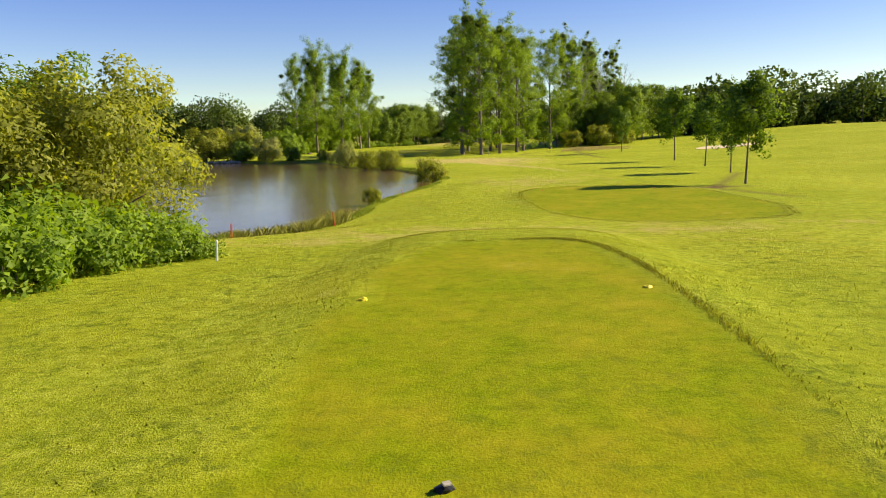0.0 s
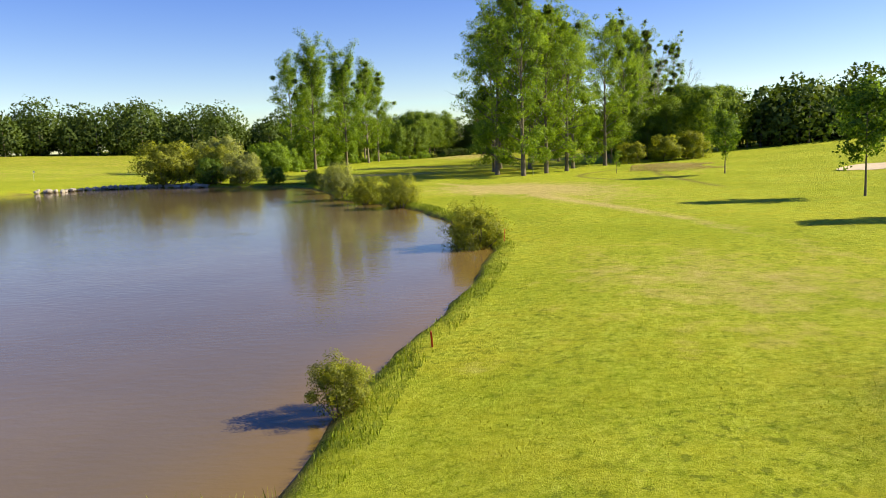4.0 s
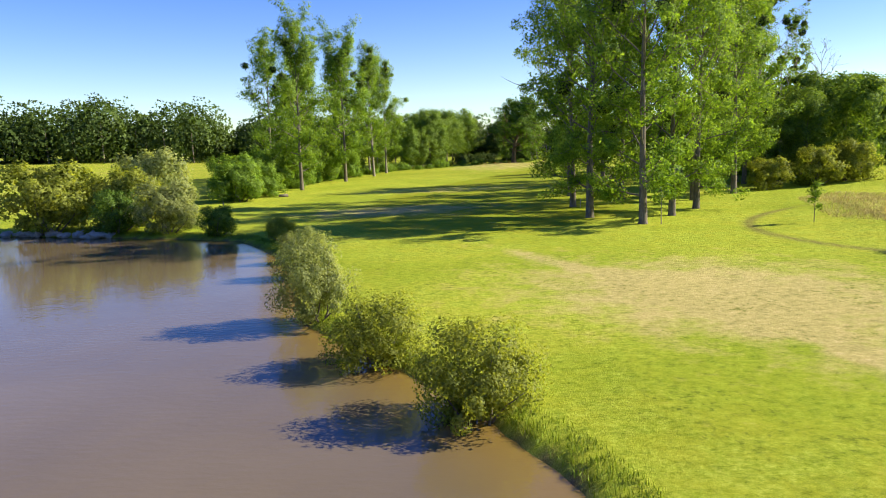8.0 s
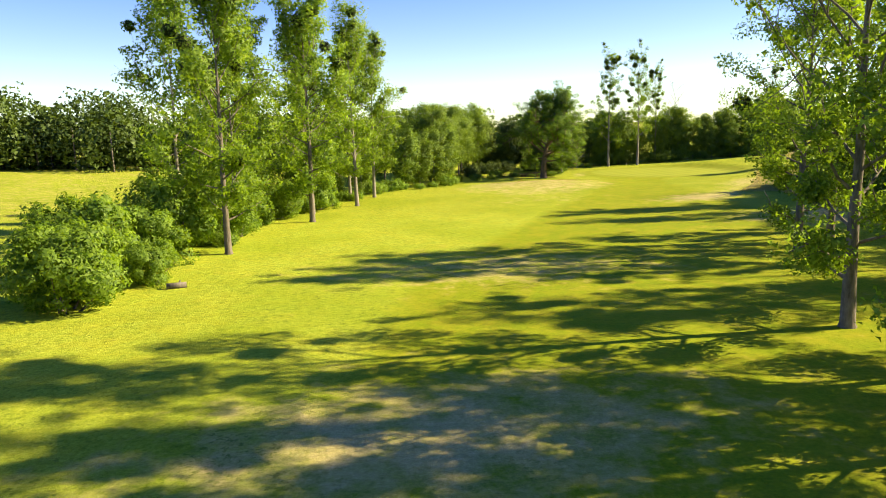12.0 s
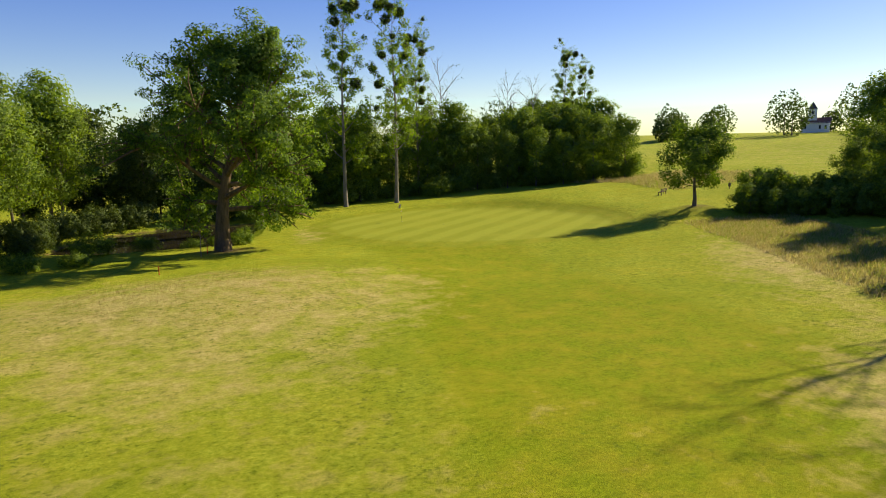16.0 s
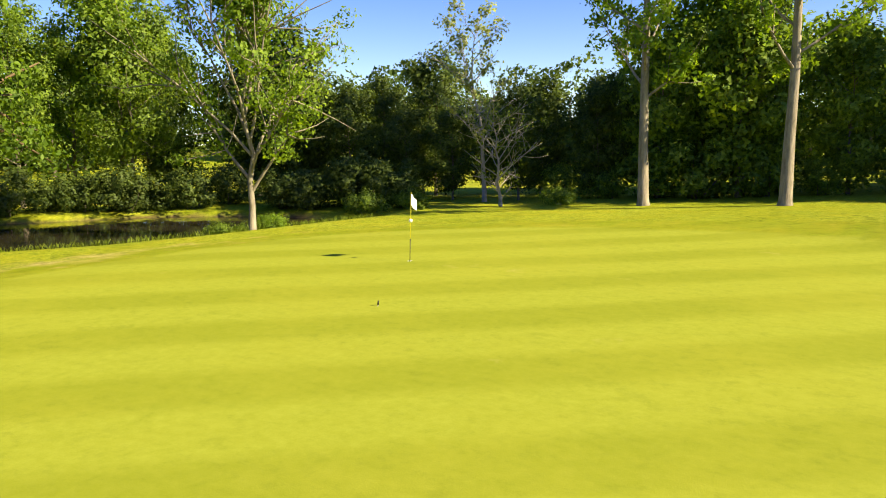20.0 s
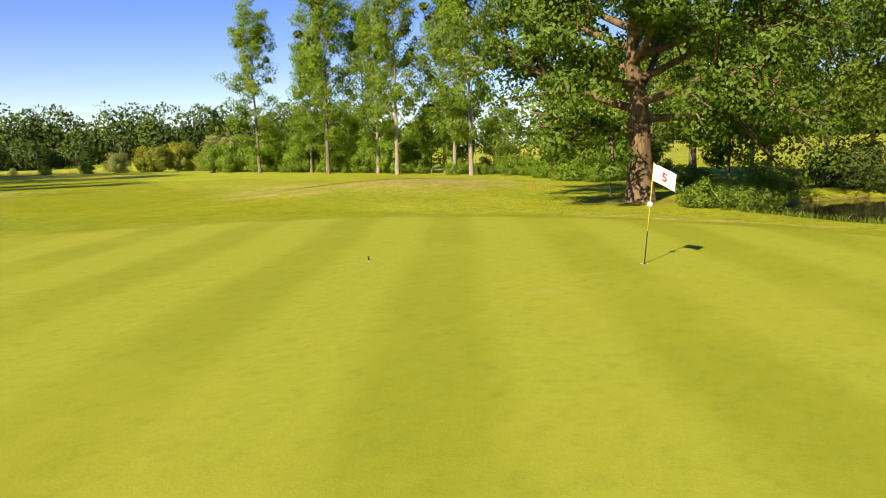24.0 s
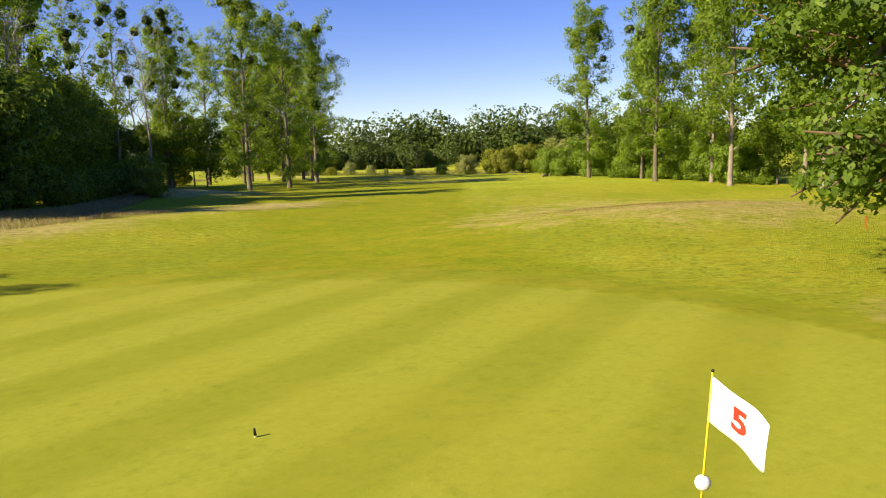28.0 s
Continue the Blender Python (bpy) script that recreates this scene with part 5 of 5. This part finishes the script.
low = shrub(sh_e, at(-33.0, 222.0, 0, 1.0, 0.05), "low bright bush along the fairway's edge", M_LEAF_BRIGHT, "fairway edge bushes")
for k in range(26):
    q = k / 25
    x = np.interp(q, [0, 0.3, 0.6, 0.8, 1], [-36, -31, -24, -15, -1]) + rng.normal() * 1.0
    y = np.interp(q, [0, 0.3, 0.6, 0.8, 1], [214, 243, 268, 285, 298]) + rng.normal() * 1.5
    copy_thing(low, at(x - 2.2, y, rng.uniform(0, 360), rng.uniform(0.7, 1.7), 0.05))

# ---- grasses ----


def strewn(poly, count, lo, hi, rs):
    """Random spots along an outline, between lo and hi metres outside it."""
    p = np.array(poly, float)
    run = np.r_[0, np.cumsum(np.hypot(*np.diff(p, axis=0).T))]
    s = rs.uniform(0, run[-1], count)
    x, y = np.interp(s, run, p[:, 0]), np.interp(s, run, p[:, 1])
    i = np.clip(np.searchsorted(run, s) - 1, 0, len(p) - 2)
    d = (p[1:] - p[:-1])[i]
    d /= np.hypot(*d.T)[:, None]
    off = rs.uniform(lo, hi, count)
    return x + d[:, 1] * off, y - d[:, 0] * off


def meadow(name, x, y, tall, wide, mat, label, lean=0.35, sink=0.03):
    z = np.maximum(height(x, y), -0.12) - sink
    ob = new(name, blade_mesh(name, np.stack([x, y, z], 1), tall, wide, mat, lean))
    tagged(ob, label, "grass", kind="stuff")


rs = np.random.default_rng(9)
x, y = strewn(POND[1:11], 16000, 0.1, 1.3, rs)
keep = rs.random(16000) < 0.15 + 0.45 * (wobble(x, y, 1.1, 2) > 0.0)
meadow("bank_grass", x[keep], y[keep], 0.16, 0.009, M_TALL, "lush uncut grass fringing the pond")
x, y = strewn(POND[10:22], 26000, 0.05, 1.4, rs)
keep = rs.random(26000) < 0.30 + 0.4 * (wobble(x, y, 0.9, 4) > 0.0)
meadow("bank_grass", x[keep], y[keep], 0.2, 0.012, M_TALL, "lush uncut grass fringing the pond")
x, y = strewn(POND[1:6], 3400, -2.4, 0.1, rs)
keep = wobble(x, y, 0.7, 5) > rs.uniform(-0.5, 0.5, 3400)
meadow("reeds", x[keep], y[keep], 0.42, 0.006, M_REED, "thin reeds standing in the shallow water", 0.2)
cx, cy = strewn([(-20.0, 37.0), (-14.6, 35.4), (-11.0, 36.0), (-8.6, 38.2), (-6.8, 40.7), (-5.7, 43.6)], 210, -0.6, 0.9, rs)
x, y = (np.repeat(c, 70) + rs.normal(size=14700) * 0.2 for c in (cx, cy))
meadow("reeds", x, y, 0.55, 0.0025, M_REED, "tall tufts of golden-green reeds at the pond's corner", 0.5)
x, y = strewn([(62, 297), (56, 284), (48, 270), (42, 262)], 20000, -12.0, 0.0, rs)
meadow("hay", x, y, 0.32, 0.012, M_HAY, "uncut straw-coloured grass beside the fairway", 0.5)
x, y = strewn([(48, 262), (45, 245), (43, 231), (41, 215)], 14000, -4.0, 0.0, rs)
meadow("hay", x, y, 0.42, 0.012, M_HAY, "uncut straw-coloured grass along the wood", 0.5)
x, y = rs.uniform(84, 112, 7000), rs.uniform(318, 342, 7000)
meadow("hay", x, y, 0.6, 0.014, M_HAY, "uncut straw-coloured grass on the field's edge", 0.5)
x, y = strewn([(33, 141), (29, 150), (34, 166), (42, 172)], 9000, 0.0, 11.0, rs)
meadow("hay", x, y, 0.32, 0.012, M_HAY, "uncut straw-coloured grass on the bank", 0.5)
x, y = 14.5 + 17 * rs.normal(size=16000) * 0.5, 289 + 14 * rs.normal(size=16000) * 0.5
keep = (oval(x, y, 16.5, 291.5, 13, 9.5) + 0.15 * wobble(x, y, 2.5) > 0) & (away(POOL, x, y) > 2)
meadow("dry_grass", x[keep], y[keep], 0.11, 0.006, M_SEED, "sparse brown seed stalks on the dry mound", 0.5)
x, y = strewn(POOL[0:6], 2200, 0.0, 1.0, rs)
meadow("bank_grass", x, y, 0.28, 0.012, M_TALL, "weedy grass along the pool", 0.4)


def rough_blades(lo, hi, spread, count, tall):
    """Blades of the rough beside the camera's line."""
    y = rs.uniform(lo, hi, count)
    mid = np.interp(y, [0, 40, 80, 110, 150], [0, 0, 4, 6, 4])
    x = mid + rs.uniform(-1, 1, count) * spread
    d = np.minimum(away(POND, x, y), away(POOL, x, y))
    mown = np.maximum(tee_a(x, y), oval(x, y, *TEE_B, 3.0))
    ok = (d > 0.2) & (mown < -0.005) & (wobble(x, y, 0.45, 7) + 0.5 * wobble(x, y, 0.17, 2) > rs.uniform(-1.2, 0.6, count))
    meadow("rough_grass", x[ok], y[ok], tall, 0.010, M_TURF_BLADE, "tufts of rough grass beside the tee", 0.9, 0.01)


M_TURF_BLADE = leaf_material("turf_blades", (0.28, 0.31, 0.015), (0.54, 0.55, 0.06), 0.5)
rough_blades(2, 34, 12, 80000, 0.026)
rough_blades(34, 70, 10, 40000, 0.035)
# The unmown lip along the first tee's edge.
a = rs.uniform(radians(-62), radians(98), 9000)
out = 1.02 + 0.02 * rs.normal(size=9000)
y = TEE_A[1] + TEE_A[3] * (1 + (out - 1) * 0.25) * np.sign(np.sin(a)) * np.abs(np.sin(a)) ** 0.5
x = TEE_A[0] + TEE_A[2] * out * np.sign(np.cos(a)) * np.abs(np.cos(a)) ** 0.5 + 0.1 * (y - 12)
keep = wobble(x, y, 0.5, 3) > rs.uniform(-0.8, 0.3, 9000)
meadow("tee_fringe", x[keep], y[keep], 0.055, 0.006, M_TURF_BLADE, "thin fringe of longer grass along the tee's edge", 0.7, 0.01)
a = rs.uniform(0, 2 * np.pi, 8000)
out = 1.02 + 0.022 * rs.normal(size=8000)
x = TEE_B[0] + TEE_B[2] * out * np.sign(np.cos(a)) * np.abs(np.cos(a)) ** (2 / 3)
y = TEE_B[1] + TEE_B[3] * out * np.sign(np.sin(a)) * np.abs(np.sin(a)) ** (2 / 3)
keep = wobble(x, y, 0.6, 1) > rs.uniform(-0.9, 0.3, 8000)
meadow("tee_fringe", x[keep], y[keep], 0.045, 0.008, M_TURF_BLADE, "thin fringe of longer grass round the forward tee", 0.7, 0.01)
